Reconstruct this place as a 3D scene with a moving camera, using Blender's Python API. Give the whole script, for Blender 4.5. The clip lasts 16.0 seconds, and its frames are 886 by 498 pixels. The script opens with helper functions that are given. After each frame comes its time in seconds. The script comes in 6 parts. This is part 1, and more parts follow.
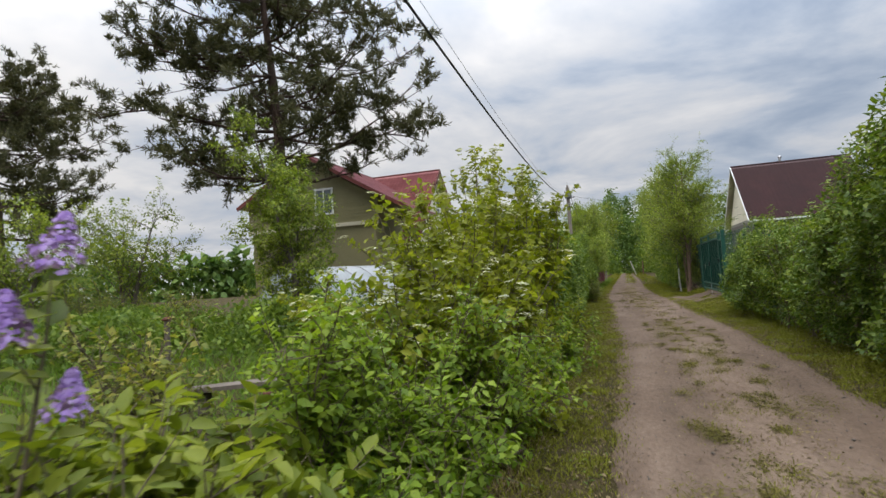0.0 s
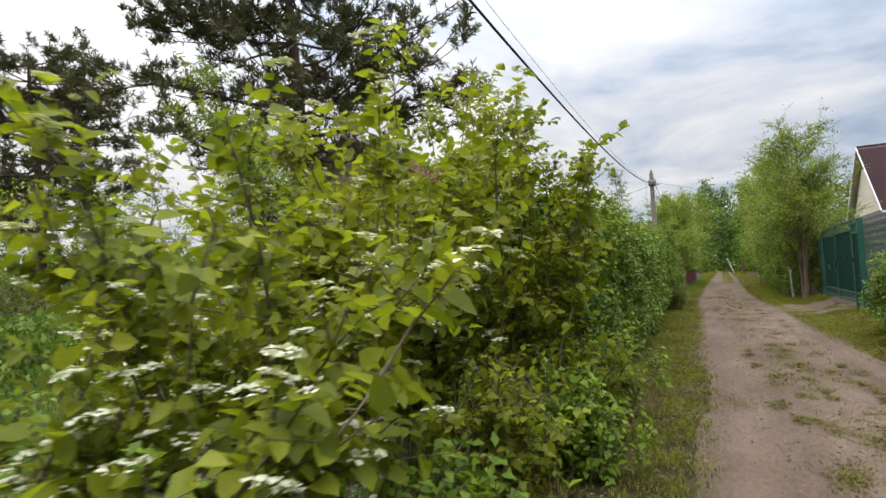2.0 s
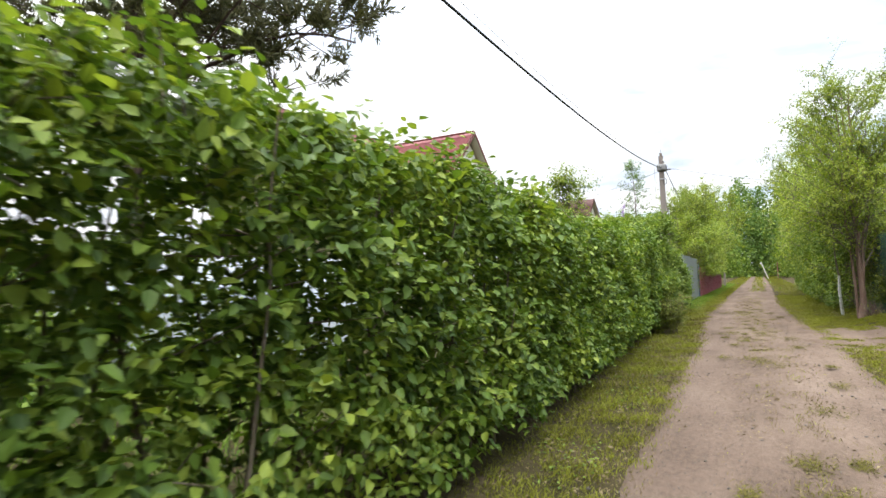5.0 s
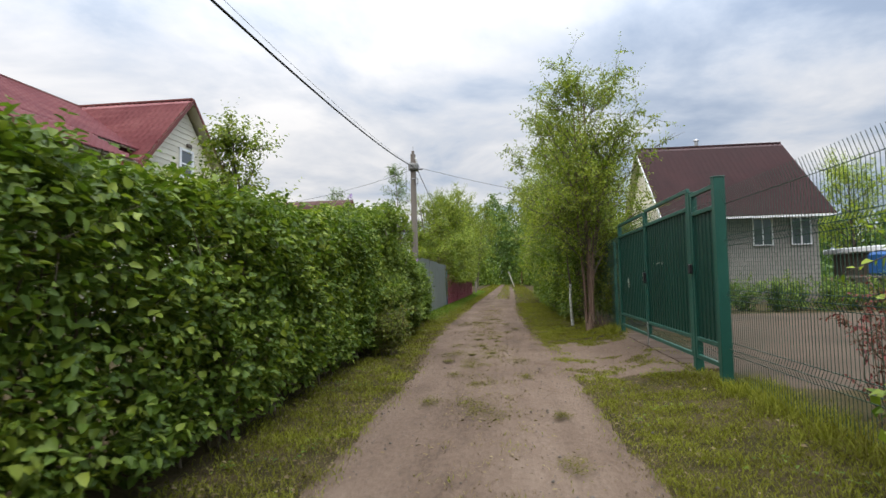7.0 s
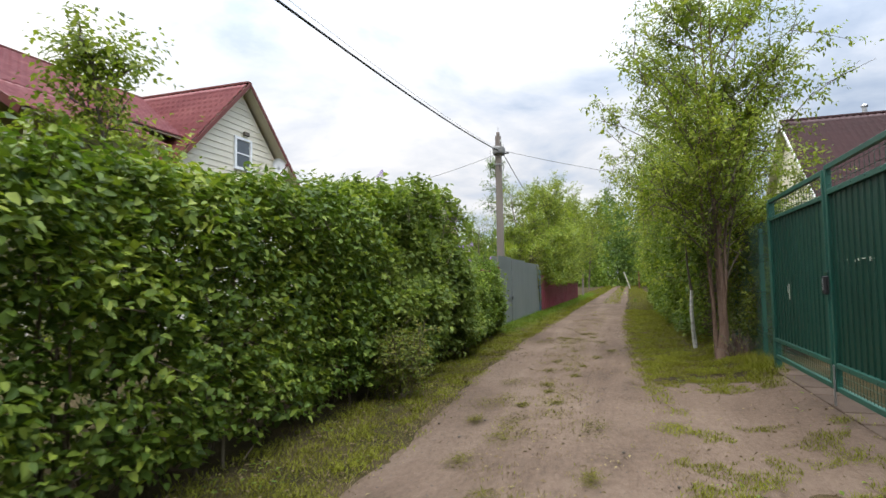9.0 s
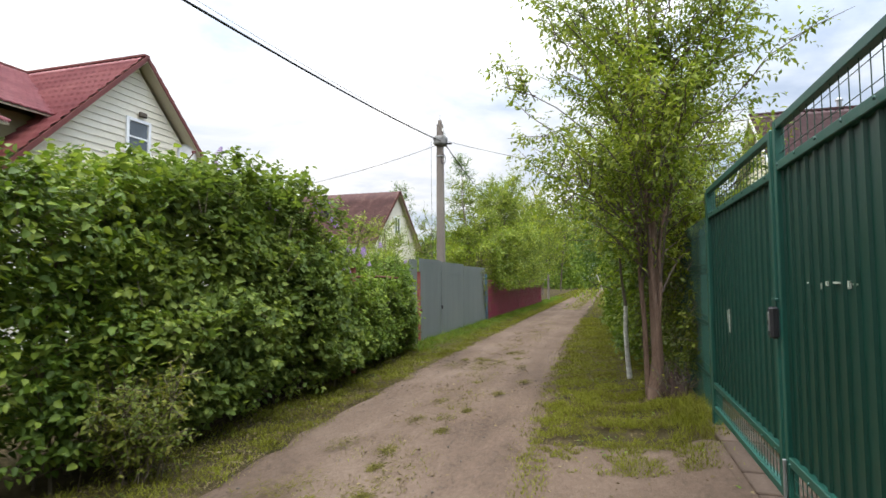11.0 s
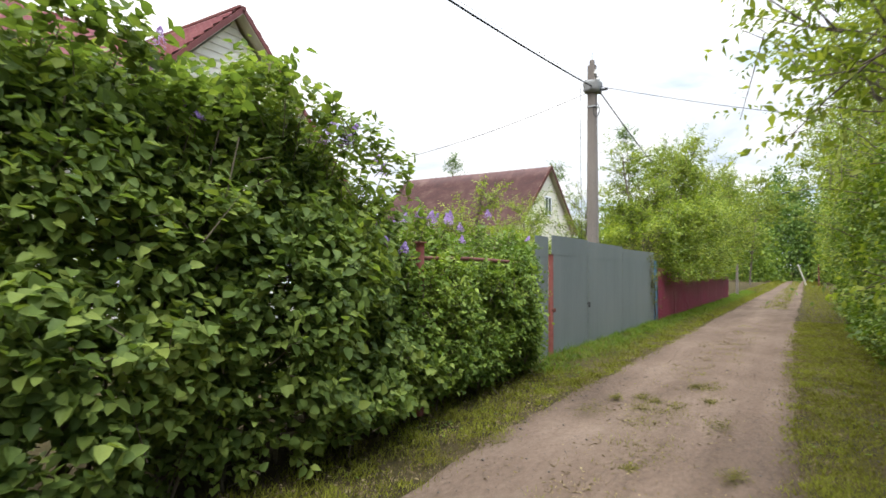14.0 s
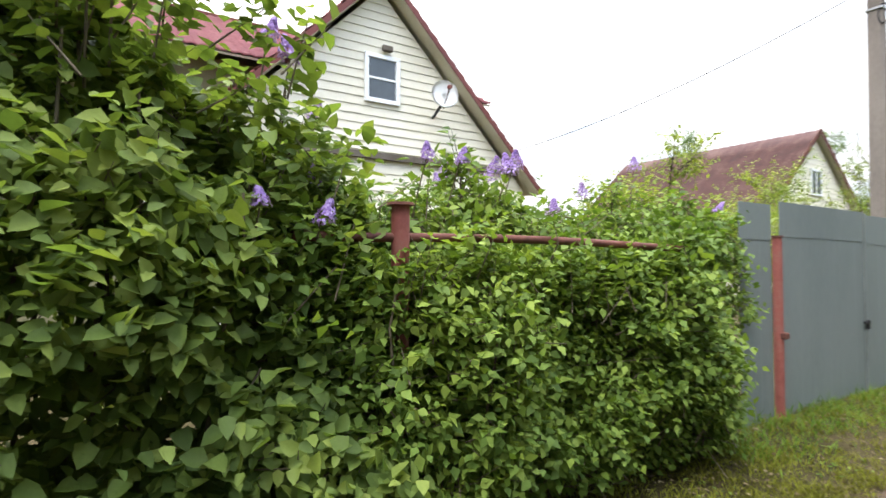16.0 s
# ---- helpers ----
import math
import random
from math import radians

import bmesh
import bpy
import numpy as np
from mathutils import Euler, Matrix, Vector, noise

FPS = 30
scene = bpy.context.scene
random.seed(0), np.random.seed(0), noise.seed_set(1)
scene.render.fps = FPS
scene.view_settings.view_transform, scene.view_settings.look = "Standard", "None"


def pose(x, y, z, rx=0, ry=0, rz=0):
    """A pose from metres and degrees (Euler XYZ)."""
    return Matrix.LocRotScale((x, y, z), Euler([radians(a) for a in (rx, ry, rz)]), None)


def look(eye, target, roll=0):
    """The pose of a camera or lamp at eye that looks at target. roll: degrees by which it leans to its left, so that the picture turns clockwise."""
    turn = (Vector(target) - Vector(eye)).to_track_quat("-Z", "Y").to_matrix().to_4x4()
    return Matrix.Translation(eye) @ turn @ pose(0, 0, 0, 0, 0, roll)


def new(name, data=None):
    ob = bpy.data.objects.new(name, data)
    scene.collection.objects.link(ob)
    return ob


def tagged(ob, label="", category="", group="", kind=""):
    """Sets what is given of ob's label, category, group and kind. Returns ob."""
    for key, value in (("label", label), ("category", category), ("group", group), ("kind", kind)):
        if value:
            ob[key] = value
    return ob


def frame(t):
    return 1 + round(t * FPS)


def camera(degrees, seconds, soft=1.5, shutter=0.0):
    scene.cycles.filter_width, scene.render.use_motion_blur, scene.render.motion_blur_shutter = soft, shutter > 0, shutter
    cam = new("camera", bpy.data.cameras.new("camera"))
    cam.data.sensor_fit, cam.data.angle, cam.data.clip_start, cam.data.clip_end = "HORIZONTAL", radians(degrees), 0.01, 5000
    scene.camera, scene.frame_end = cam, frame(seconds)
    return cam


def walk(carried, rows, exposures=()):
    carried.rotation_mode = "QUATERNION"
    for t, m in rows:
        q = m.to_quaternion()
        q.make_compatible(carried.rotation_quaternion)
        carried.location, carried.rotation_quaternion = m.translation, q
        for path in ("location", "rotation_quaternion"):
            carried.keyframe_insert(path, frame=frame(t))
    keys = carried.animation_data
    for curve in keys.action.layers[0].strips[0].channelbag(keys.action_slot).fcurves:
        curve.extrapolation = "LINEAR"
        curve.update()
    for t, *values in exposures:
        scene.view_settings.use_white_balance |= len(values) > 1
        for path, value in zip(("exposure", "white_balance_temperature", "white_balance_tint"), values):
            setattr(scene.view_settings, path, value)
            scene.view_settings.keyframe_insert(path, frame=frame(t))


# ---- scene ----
cam = camera(76.1, 16.0, shutter=0.2)
PATH = [
    (0, (0.566, -10.317, 1.339), (-0.043, -8.415, 1.444), -3.7),
    (0.5, (0.634, -9.438, 1.347), (-0.048, -7.562, 1.457), -3.4),
    (1, (0.66, -8.499, 1.32), (-0.092, -6.649, 1.433), -3.3),
    (1.5, (0.623, -7.653, 1.388), (-0.199, -5.833, 1.501), -3.3),
    (2, (0.616, -6.569, 1.406), (-0.265, -4.776, 1.508), -2.8),
    (2.5, (0.623, -5.576, 1.411), (-0.289, -3.799, 1.508), -2.6),
    (3, (0.756, -4.636, 1.4), (-0.181, -2.872, 1.499), -2.4),
    (5.5, (1.085, 1.049, 1.328), (0.115, 2.794, 1.44), -2.0),
    (6, (1.167, 2.103, 1.235), (0.615, 4.022, 1.346), -1.5),
    (6.5, (1.221, 3.011, 1.291), (0.986, 4.994, 1.394), -1.3),
    (7, (1.353, 3.783, 1.297), (1.124, 5.767, 1.405), -1.3),
    (7.5, (1.496, 4.688, 1.291), (1.119, 6.649, 1.402), 0.9),
    (8, (1.615, 5.574, 1.307), (1.137, 7.513, 1.419), -0.6),
    (8.5, (1.735, 6.533, 1.334), (1.142, 8.44, 1.446), -0.9),
    (9, (1.829, 7.403, 1.345), (1.211, 9.302, 1.461), -1.0),
    (11.5, (2.81, 10.529, 1.516), (2.311, 12.462, 1.629), -0.0),
    (12, (2.741, 10.946, 1.458), (2.444, 12.921, 1.563), 0.3),
    (12.5, (2.63, 11.493, 1.482), (2.303, 13.464, 1.574), 0.1),
    (13, (2.436, 12.199, 1.493), (1.858, 14.111, 1.577), 0.0),
    (13.5, (2.264, 13.009, 1.488), (1.389, 14.806, 1.568), -0.3),
    (14, (1.941, 14.008, 1.466), (0.865, 15.692, 1.54), 0.3),
    (14.5, (1.671, 14.889, 1.46), (0.481, 16.494, 1.535), 0.1),
    (15, (1.447, 15.778, 1.447), (0.196, 17.338, 1.515), 0.1),
    (15.5, (1.243, 16.598, 1.45), (-0.153, 18.03, 1.514), 0.3),
    (16, (1.068, 17.384, 1.43), (-0.599, 18.487, 1.499), -0.0),
]
walk(cam, [(t, look(eye, target, roll)) for t, eye, target, roll in PATH],
     exposures=[(0, -0.35), (1.5, -0.12), (2.5, 0.12), (3, 0.58), (5.5, 0.66), (6, 0.35), (7, -0.12), (9, 0.12), (12, 0.40), (13, 0.52), (14, 0.5), (15, 0.68), (16, 0.88)])

# ==== world and light ====
world = bpy.data.worlds.new("world")
scene.world = world
world.use_nodes = True


def node(nt, kind, **vals):
    n = nt.nodes.new(kind)
    for k, v in vals.items():
        n.inputs[k.replace("_", " ")].default_value = v
    return n


def ramp(nt, fac, stops):
    r = nt.nodes.new("ShaderNodeValToRGB")
    el = r.color_ramp.elements
    while len(el) < len(stops):
        el.new(0.5)
    for e, (p, c) in zip(el, stops):
        e.position, e.color = p, (*c, 1) if len(c) == 3 else c
    nt.links.new(fac, r.inputs[0])
    return r.outputs[0]


def maths(nt, op, a, b=0.0):
    m = nt.nodes.new("ShaderNodeMath")
    m.operation = op
    for i, v in enumerate((a, b)):
        if isinstance(v, (int, float)):
            m.inputs[i].default_value = v
        else:
            nt.links.new(v, m.inputs[i])
    return m.outputs[0]


def mix(nt, fac, a, b, mode="MIX"):
    m = nt.nodes.new("ShaderNodeMix")
    m.data_type, m.blend_type = "RGBA", mode
    for i, v in ((0, fac), (6, a), (7, b)):
        if isinstance(v, (int, float)):
            m.inputs[i].default_value = v
        elif isinstance(v, tuple):
            m.inputs[i].default_value = (*v, 1)
        else:
            nt.links.new(v, m.inputs[i])
    return m.outputs[2]


SUN_AZ, SUN_EL = radians(150), radians(55)


def make_sky():
    nt = world.node_tree
    bg = nt.nodes["Background"]
    sky = nt.nodes.new("ShaderNodeTexSky")
    sky.sky_type, sky.sun_disc = "NISHITA", False
    sky.sun_elevation, sky.sun_rotation = SUN_EL, SUN_AZ
    sky_col = mix(nt, 1.0, sky.outputs[0], (0.085, 0.085, 0.085), "MULTIPLY")
    co = nt.nodes.new("ShaderNodeTexCoord")
    sep = nt.nodes.new("ShaderNodeSeparateXYZ")
    nt.links.new(co.outputs["Generated"], sep.inputs[0])
    up = maths(nt, "ADD", maths(nt, "MAXIMUM", sep.outputs[2], 0.0), 0.16)
    com = nt.nodes.new("ShaderNodeCombineXYZ")
    nt.links.new(maths(nt, "DIVIDE", sep.outputs[0], up), com.inputs[0])
    nt.links.new(maths(nt, "DIVIDE", sep.outputs[1], up), com.inputs[1])
    big = node(nt, "ShaderNodeTexNoise", Scale=1.15, Detail=8.0, Roughness=0.55, Distortion=0.3)
    nt.links.new(com.outputs[0], big.inputs["Vector"])
    # the deck is paler on the one side
    glow = nt.nodes.new("ShaderNodeVectorMath")
    glow.operation = "DOT_PRODUCT"
    nt.links.new(co.outputs["Generated"], glow.inputs[0])
    glow.inputs[1].default_value = (-0.9, 0.1, 0.4)
    lit = maths(nt, "MULTIPLY", glow.outputs["Value"], 0.15)
    dens = maths(nt, "ADD", big.outputs[0], lit)
    cloud = ramp(nt, dens, [(0.36, (0.5, 0.61, 0.8)), (0.46, (0.66, 0.75, 0.9)), (0.55, (0.86, 0.9, 0.98)), (0.68, (1.15, 1.14, 1.15))])
    cover = ramp(nt, dens, [(0.30, (0.72, 0.72, 0.72)), (0.5, (1, 1, 1))])
    # an overcast vault is brighter overhead than at the horizon
    rise = maths(nt, "ADD", maths(nt, "MULTIPLY", maths(nt, "POWER", maths(nt, "MAXIMUM", sep.outputs[2], 0.0), 3.0), 6.5), 0.8)
    nt.links.new(mix(nt, cover, sky_col, cloud), bg.inputs[0])
    nt.links.new(rise, bg.inputs[1])


make_sky()
sun = new("sun", bpy.data.lights.new("sun", "SUN"))
sun.data.energy, sun.data.angle, sun.data.color = 1.5, radians(30), (1.0, 0.96, 0.88)
sun.matrix_world = look((math.sin(SUN_AZ) * 30, math.cos(SUN_AZ) * 30, 43), (0, 0, 0))


# ==== materials ====
def material(name, c1, c2, rough=0.8, metal=0.0, big=0.8, fine=25.0, bump=0.3, c3=None, depth=0.01, stretch=(1, 1, 1), spec=0.3, per_object=0.0):
    m = bpy.data.materials.new(name)
    m.use_nodes = True
    nt = m.node_tree
    b = nt.nodes["Principled BSDF"]
    co = nt.nodes.new("ShaderNodeTexCoord")
    mp = nt.nodes.new("ShaderNodeMapping")
    mp.inputs["Scale"].default_value = stretch
    nt.links.new(co.outputs["Object"], mp.inputs[0])
    n1 = node(nt, "ShaderNodeTexNoise", Scale=big, Detail=5.0, Roughness=0.6)
    n2 = node(nt, "ShaderNodeTexNoise", Scale=fine, Detail=6.0, Roughness=0.65)
    for n in (n1, n2):
        nt.links.new(mp.outputs[0], n.inputs["Vector"])
    f = maths(nt, "ADD", maths(nt, "MULTIPLY", n1.outputs[0], 0.6), maths(nt, "MULTIPLY", n2.outputs[0], 0.4))
    stops = [(0.36, c1), (0.62, c2)] if c3 is None else [(0.33, c1), (0.5, c2), (0.66, c3)]
    col = ramp(nt, f, stops)
    if per_object:
        oi = nt.nodes.new("ShaderNodeObjectInfo")
        hsv = nt.nodes.new("ShaderNodeHueSaturation")
        nt.links.new(maths(nt, "ADD", maths(nt, "MULTIPLY", oi.outputs["Random"], per_object), 1 - per_object / 2), hsv.inputs["Value"])
        nt.links.new(col, hsv.inputs["Color"])
        col = hsv.outputs[0]
    nt.links.new(col, b.inputs["Base Color"])
    b.inputs["Metallic"].default_value = metal
    b.inputs["Specular IOR Level"].default_value = spec
    nt.links.new(maths(nt, "ADD", maths(nt, "MULTIPLY", n2.outputs[0], 0.25), rough - 0.125), b.inputs["Roughness"])
    bp = node(nt, "ShaderNodeBump", Strength=bump, Distance=depth)
    nt.links.new(n2.outputs[0], bp.inputs["Height"])
    nt.links.new(bp.outputs[0], b.inputs["Normal"])
    return m


def coursed(m, scale=1.0):
    """Adds recessed brick courses to a wall material."""
    nt = m.node_tree
    p = nt.nodes["Principled BSDF"]
    co = nt.nodes.new("ShaderNodeTexCoord")
    mp = nt.nodes.new("ShaderNodeMapping")
    mp.inputs["Rotation"].default_value = (radians(90), 0, 0)
    br = nt.nodes.new("ShaderNodeTexBrick")
    br.inputs["Scale"].default_value = scale
    br.inputs["Mortar Size"].default_value = 0.012
    br.inputs["Brick Width"].default_value, br.inputs["Row Height"].default_value = 0.4, 0.2
    nt.links.new(co.outputs["Object"], mp.inputs[0])
    nt.links.new(mp.outputs[0], br.inputs["Vector"])
    old = p.inputs["Base Color"].links[0].from_socket
    nt.links.new(mix(nt, br.outputs["Fac"], old, (0.13, 0.12, 0.11)), p.inputs["Base Color"])
    return m


def banded(m):
    """Long soft bands worn by wheels along y."""
    nt = m.node_tree
    p = nt.nodes["Principled BSDF"]
    co = nt.nodes.new("ShaderNodeTexCoord")
    mp = nt.nodes.new("ShaderNodeMapping")
    mp.inputs["Scale"].default_value = (2.1, 0.07, 1)
    nz = node(nt, "ShaderNodeTexNoise", Scale=1.0, Detail=4.0, Roughness=0.6)
    nt.links.new(co.outputs["Object"], mp.inputs[0])
    nt.links.new(mp.outputs[0], nz.inputs["Vector"])
    tone = ramp(nt, nz.outputs[0], [(0.35, (0.86, 0.84, 0.82)), (0.52, (1.0, 0.99, 0.98)), (0.68, (1.14, 1.13, 1.12))])
    nt.links.new(mix(nt, 1.0, p.inputs["Base Color"].links[0].from_socket, tone, "MULTIPLY"), p.inputs["Base Color"])
    return m


def leaf_material(name, dark, mid, light, through_light=0.35, rough=0.5, spec=0.2):
    m = bpy.data.materials.new(name)
    m.use_nodes = True
    nt = m.node_tree
    b = nt.nodes["Principled BSDF"]
    geo = nt.nodes.new("ShaderNodeNewGeometry")
    co = nt.nodes.new("ShaderNodeTexCoord")
    who = nt.nodes.new("ShaderNodeObjectInfo")
    n1 = node(nt, "ShaderNodeTexNoise", Scale=1.1, Detail=3.0)
    nt.links.new(co.outputs["Object"], n1.inputs["Vector"])
    f = maths(nt, "ADD", maths(nt, "MULTIPLY", maths(nt, "FRACT", maths(nt, "ADD", geo.outputs["Random Per Island"], who.outputs["Random"])), 0.62), maths(nt, "MULTIPLY", maths(nt, "SUBTRACT", n1.outputs[0], 0.3), 0.9))
    col = ramp(nt, f, [(0.1, dark), (0.5, mid), (0.95, light)])
    vein = node(nt, "ShaderNodeTexNoise", Scale=90.0, Detail=2.0)
    nt.links.new(co.outputs["Object"], vein.inputs["Vector"])
    col = mix(nt, 0.25, col, ramp(nt, vein.outputs[0], [(0.3, (0.75, 0.75, 0.75)), (0.7, (1.2, 1.2, 1.2))]), "MULTIPLY")
    nt.links.new(col, b.inputs["Base Color"])
    b.inputs["Roughness"].default_value = rough
    b.inputs["Specular IOR Level"].default_value = spec
    tr = nt.nodes.new("ShaderNodeBsdfTranslucent")
    nt.links.new(mix(nt, 1.0, col, (1.25, 1.3, 0.6), "MULTIPLY"), tr.inputs[0])
    ms = nt.nodes.new("ShaderNodeMixShader")
    ms.inputs[0].default_value = through_light
    nt.links.new(b.outputs[0], ms.inputs[1])
    nt.links.new(tr.outputs[0], ms.inputs[2])
    nt.links.new(ms.outputs[0], nt.nodes["Material Output"].inputs[0])
    return m


M_DIRT = material("dirt", (0.06, 0.042, 0.03), (0.113, 0.081, 0.059), 0.95, big=0.9, fine=26, bump=0.9, c3=(0.158, 0.118, 0.088), depth=0.025, spec=0.1, stretch=(1, 0.45, 1))
banded(M_DIRT)
M_SOIL = material("soil", (0.026, 0.024, 0.01), (0.05, 0.04, 0.018), 0.95, big=1.6, fine=22, bump=1.0, c3=(0.088, 0.064, 0.036), depth=0.03, spec=0.05)
M_GRASS = leaf_material("grass_blades", (0.075, 0.066, 0.016), (0.132, 0.138, 0.018), (0.21, 0.218, 0.032), 0.3, 0.7, 0.03)
M_MEADOW = leaf_material("meadow_blades", (0.045, 0.095, 0.01), (0.095, 0.165, 0.02), (0.17, 0.24, 0.036), 0.35, 0.6, 0.1)
L_OLIVE = leaf_material("olive_green_leaf", (0.05, 0.075, 0.013), (0.1, 0.135, 0.022), (0.23, 0.25, 0.045), 0.33)
M_STRAW = leaf_material("dry_grass", (0.12, 0.085, 0.045), (0.22, 0.16, 0.085), (0.36, 0.28, 0.16), 0.15, 0.8, 0.15)
M_DEBRIS = leaf_material("dry_litter", (0.08, 0.057, 0.03), (0.15, 0.112, 0.06), (0.235, 0.195, 0.105), 0.1, 0.9, 0.1)
M_STONE = material("pebble", (0.07, 0.06, 0.05), (0.13, 0.112, 0.096), 0.95, big=9, fine=60, bump=0.4, spec=0.1)
M_BARK = material("grey_bark", (0.075, 0.06, 0.048), (0.17, 0.14, 0.115), 0.95, big=4, fine=40, bump=1.0, depth=0.02, stretch=(1, 1, 0.25), spec=0.1)
M_TWIG = material("twig_bark", (0.07, 0.055, 0.035), (0.16, 0.13, 0.09), 0.9, big=4, fine=50, bump=0.5, stretch=(1, 1, 0.3), spec=0.15)
M_PINEBARK = material("pine_bark", (0.035, 0.026, 0.022), (0.1, 0.065, 0.05), 0.95, big=3, fine=22, bump=1.0, depth=0.04, stretch=(1, 1, 0.35), spec=0.1)
M_BIRCH = material("white_bark", (0.25, 0.23, 0.2), (0.6, 0.58, 0.53), 0.85, big=5, fine=30, bump=0.5, stretch=(1, 1, 2.5), spec=0.15)
L_HEDGE = leaf_material("hedge_leaf", (0.043, 0.078, 0.011), (0.095, 0.149, 0.02), (0.245, 0.29, 0.042), 0.34)
L_LILAC = leaf_material("lilac_leaf", (0.063, 0.098, 0.024), (0.126, 0.176, 0.04), (0.24, 0.285, 0.064), 0.43, 0.55, 0.13)
L_LOW = leaf_material("privet_leaf", (0.053, 0.093, 0.016), (0.106, 0.162, 0.027), (0.22, 0.282, 0.05), 0.36, 0.55, 0.14)
L_VIB = leaf_material("viburnum_leaf", (0.098, 0.122, 0.009), (0.188, 0.213, 0.016), (0.315, 0.325, 0.038), 0.54)
L_SPIREA = leaf_material("spirea_leaf", (0.064, 0.114, 0.01), (0.14, 0.212, 0.018), (0.26, 0.335, 0.036), 0.42)
L_BIRCH = leaf_material("birch_leaf", (0.075, 0.115, 0.016), (0.162, 0.212, 0.029), (0.34, 0.375, 0.07), 0.42)
L_FAR = leaf_material("garden_leaf", (0.0508, 0.102, 0.0217), (0.102, 0.174, 0.0362), (0.217, 0.29, 0.087), 0.3)
L_RUST = leaf_material("young_rusty_leaf", (0.075, 0.105, 0.0155), (0.155, 0.182, 0.03), (0.31, 0.27, 0.065), 0.4)
L_PINE = leaf_material("pine_needles", (0.04, 0.043, 0.019), (0.084, 0.085, 0.038), (0.165, 0.155, 0.075), 0.15, 0.7)
L_BARB = leaf_material("barberry_leaf", (0.0725, 0.0174, 0.0203), (0.16, 0.0362, 0.0362), (0.29, 0.087, 0.0725), 0.3)
L_YEL = leaf_material("yellow_green_leaf", (0.102, 0.145, 0.0174), (0.246, 0.319, 0.0362), (0.464, 0.522, 0.087), 0.4)
F_WHITE = leaf_material("white_blossom", (0.4, 0.41, 0.28), (0.55, 0.55, 0.41), (0.68, 0.67, 0.54), 0.2, 0.8, 0.05)
F_LILAC = leaf_material("lilac_blossom", (0.2, 0.11, 0.36), (0.33, 0.21, 0.52), (0.5, 0.38, 0.68), 0.3, 0.7)
M_TURF = leaf_material("dry_turf", (0.045, 0.042, 0.012), (0.085, 0.074, 0.02), (0.135, 0.118, 0.034), 0.1, 0.9, 0.03)
L_YOUNG = leaf_material("young_lilac_leaf", (0.06, 0.09, 0.009), (0.135, 0.168, 0.016), (0.26, 0.285, 0.036), 0.42)
M_CHERRYBARK = material("reddish_brown_bark", (0.07, 0.042, 0.03), (0.16, 0.105, 0.078), 0.95, big=5, fine=45, bump=1.0, c3=(0.24, 0.17, 0.13), depth=0.02, stretch=(1, 1, 0.3), spec=0.1)
M_GREEN = material("green_gate_paint", (0.004, 0.05, 0.035), (0.008, 0.075, 0.052), 0.45, big=1.2, fine=35, bump=0.1, depth=0.002, spec=0.5)
M_GREENSHEET = material("dark_green_sheet_steel", (0.002, 0.028, 0.018), (0.004, 0.04, 0.027), 0.42, big=0.9, fine=30, bump=0.08, depth=0.002, stretch=(1, 1, 0.3), spec=0.35)
M_CHIP = material("pale_chipped_primer", (0.24, 0.28, 0.22), (0.4, 0.43, 0.36), 0.8, big=9, fine=60, bump=0.3)
M_WIRE = material("green_wire", (0.01, 0.04, 0.025), (0.02, 0.06, 0.04), 0.5, big=3, fine=40, bump=0.05)
M_NET = material("dark_green_netting", (0.006, 0.03, 0.025), (0.014, 0.05, 0.04), 0.8, big=4, fine=200, bump=0.5)
M_GREY = material("weathered_grey_sheet", (0.105, 0.122, 0.118), (0.135, 0.153, 0.147), 0.55, big=0.7, fine=20, bump=0.1, depth=0.003, c3=(0.16, 0.175, 0.165), spec=0.3, stretch=(1, 1, 0.5))
M_MAROON = material("maroon_sheet", (0.115, 0.009, 0.03), (0.17, 0.016, 0.043), 0.5, big=0.8, fine=25, bump=0.1, depth=0.003, spec=0.4)
M_BLUE = material("blue_sheet", (0.03, 0.09, 0.17), (0.05, 0.13, 0.22), 0.5, spec=0.4)
M_REDPIPE = material("faded_red_pipe", (0.15, 0.04, 0.034), (0.225, 0.07, 0.057), 0.75, big=5, fine=30, bump=0.5, c3=(0.2, 0.11, 0.085), depth=0.004)
M_RUST = material("rusty_pipe", (0.055, 0.02, 0.016), (0.13, 0.045, 0.03), 0.85, big=6, fine=40, bump=0.6, depth=0.004)
M_CONC = material("pole_concrete", (0.135, 0.115, 0.1), (0.2, 0.172, 0.15), 0.9, big=1.5, fine=35, bump=0.4, stretch=(1, 1, 0.4))
M_BLACK = material("black_rubber", (0.012, 0.012, 0.013), (0.025, 0.025, 0.027), 0.6, big=3, fine=40, bump=0.1)
M_STEEL = material("galvanised_steel", (0.3, 0.3, 0.3), (0.45, 0.45, 0.45), 0.4, metal=0.8, big=4, fine=40, bump=0.1)
M_PORC = material("insulator", (0.5, 0.5, 0.48), (0.65, 0.65, 0.62), 0.25, big=4, fine=30, bump=0.05)
M_SIDING = material("cream_siding", (0.65, 0.6, 0.48), (0.73, 0.68, 0.56), 0.55, big=0.6, fine=15, bump=0.05, depth=0.002, per_object=0.05)
M_OLIVE = material("olive_siding_and_shaded_wall", (0.2, 0.18, 0.09), (0.25, 0.225, 0.12), 0.6, big=0.6, fine=15, bump=0.05, per_object=0.06)
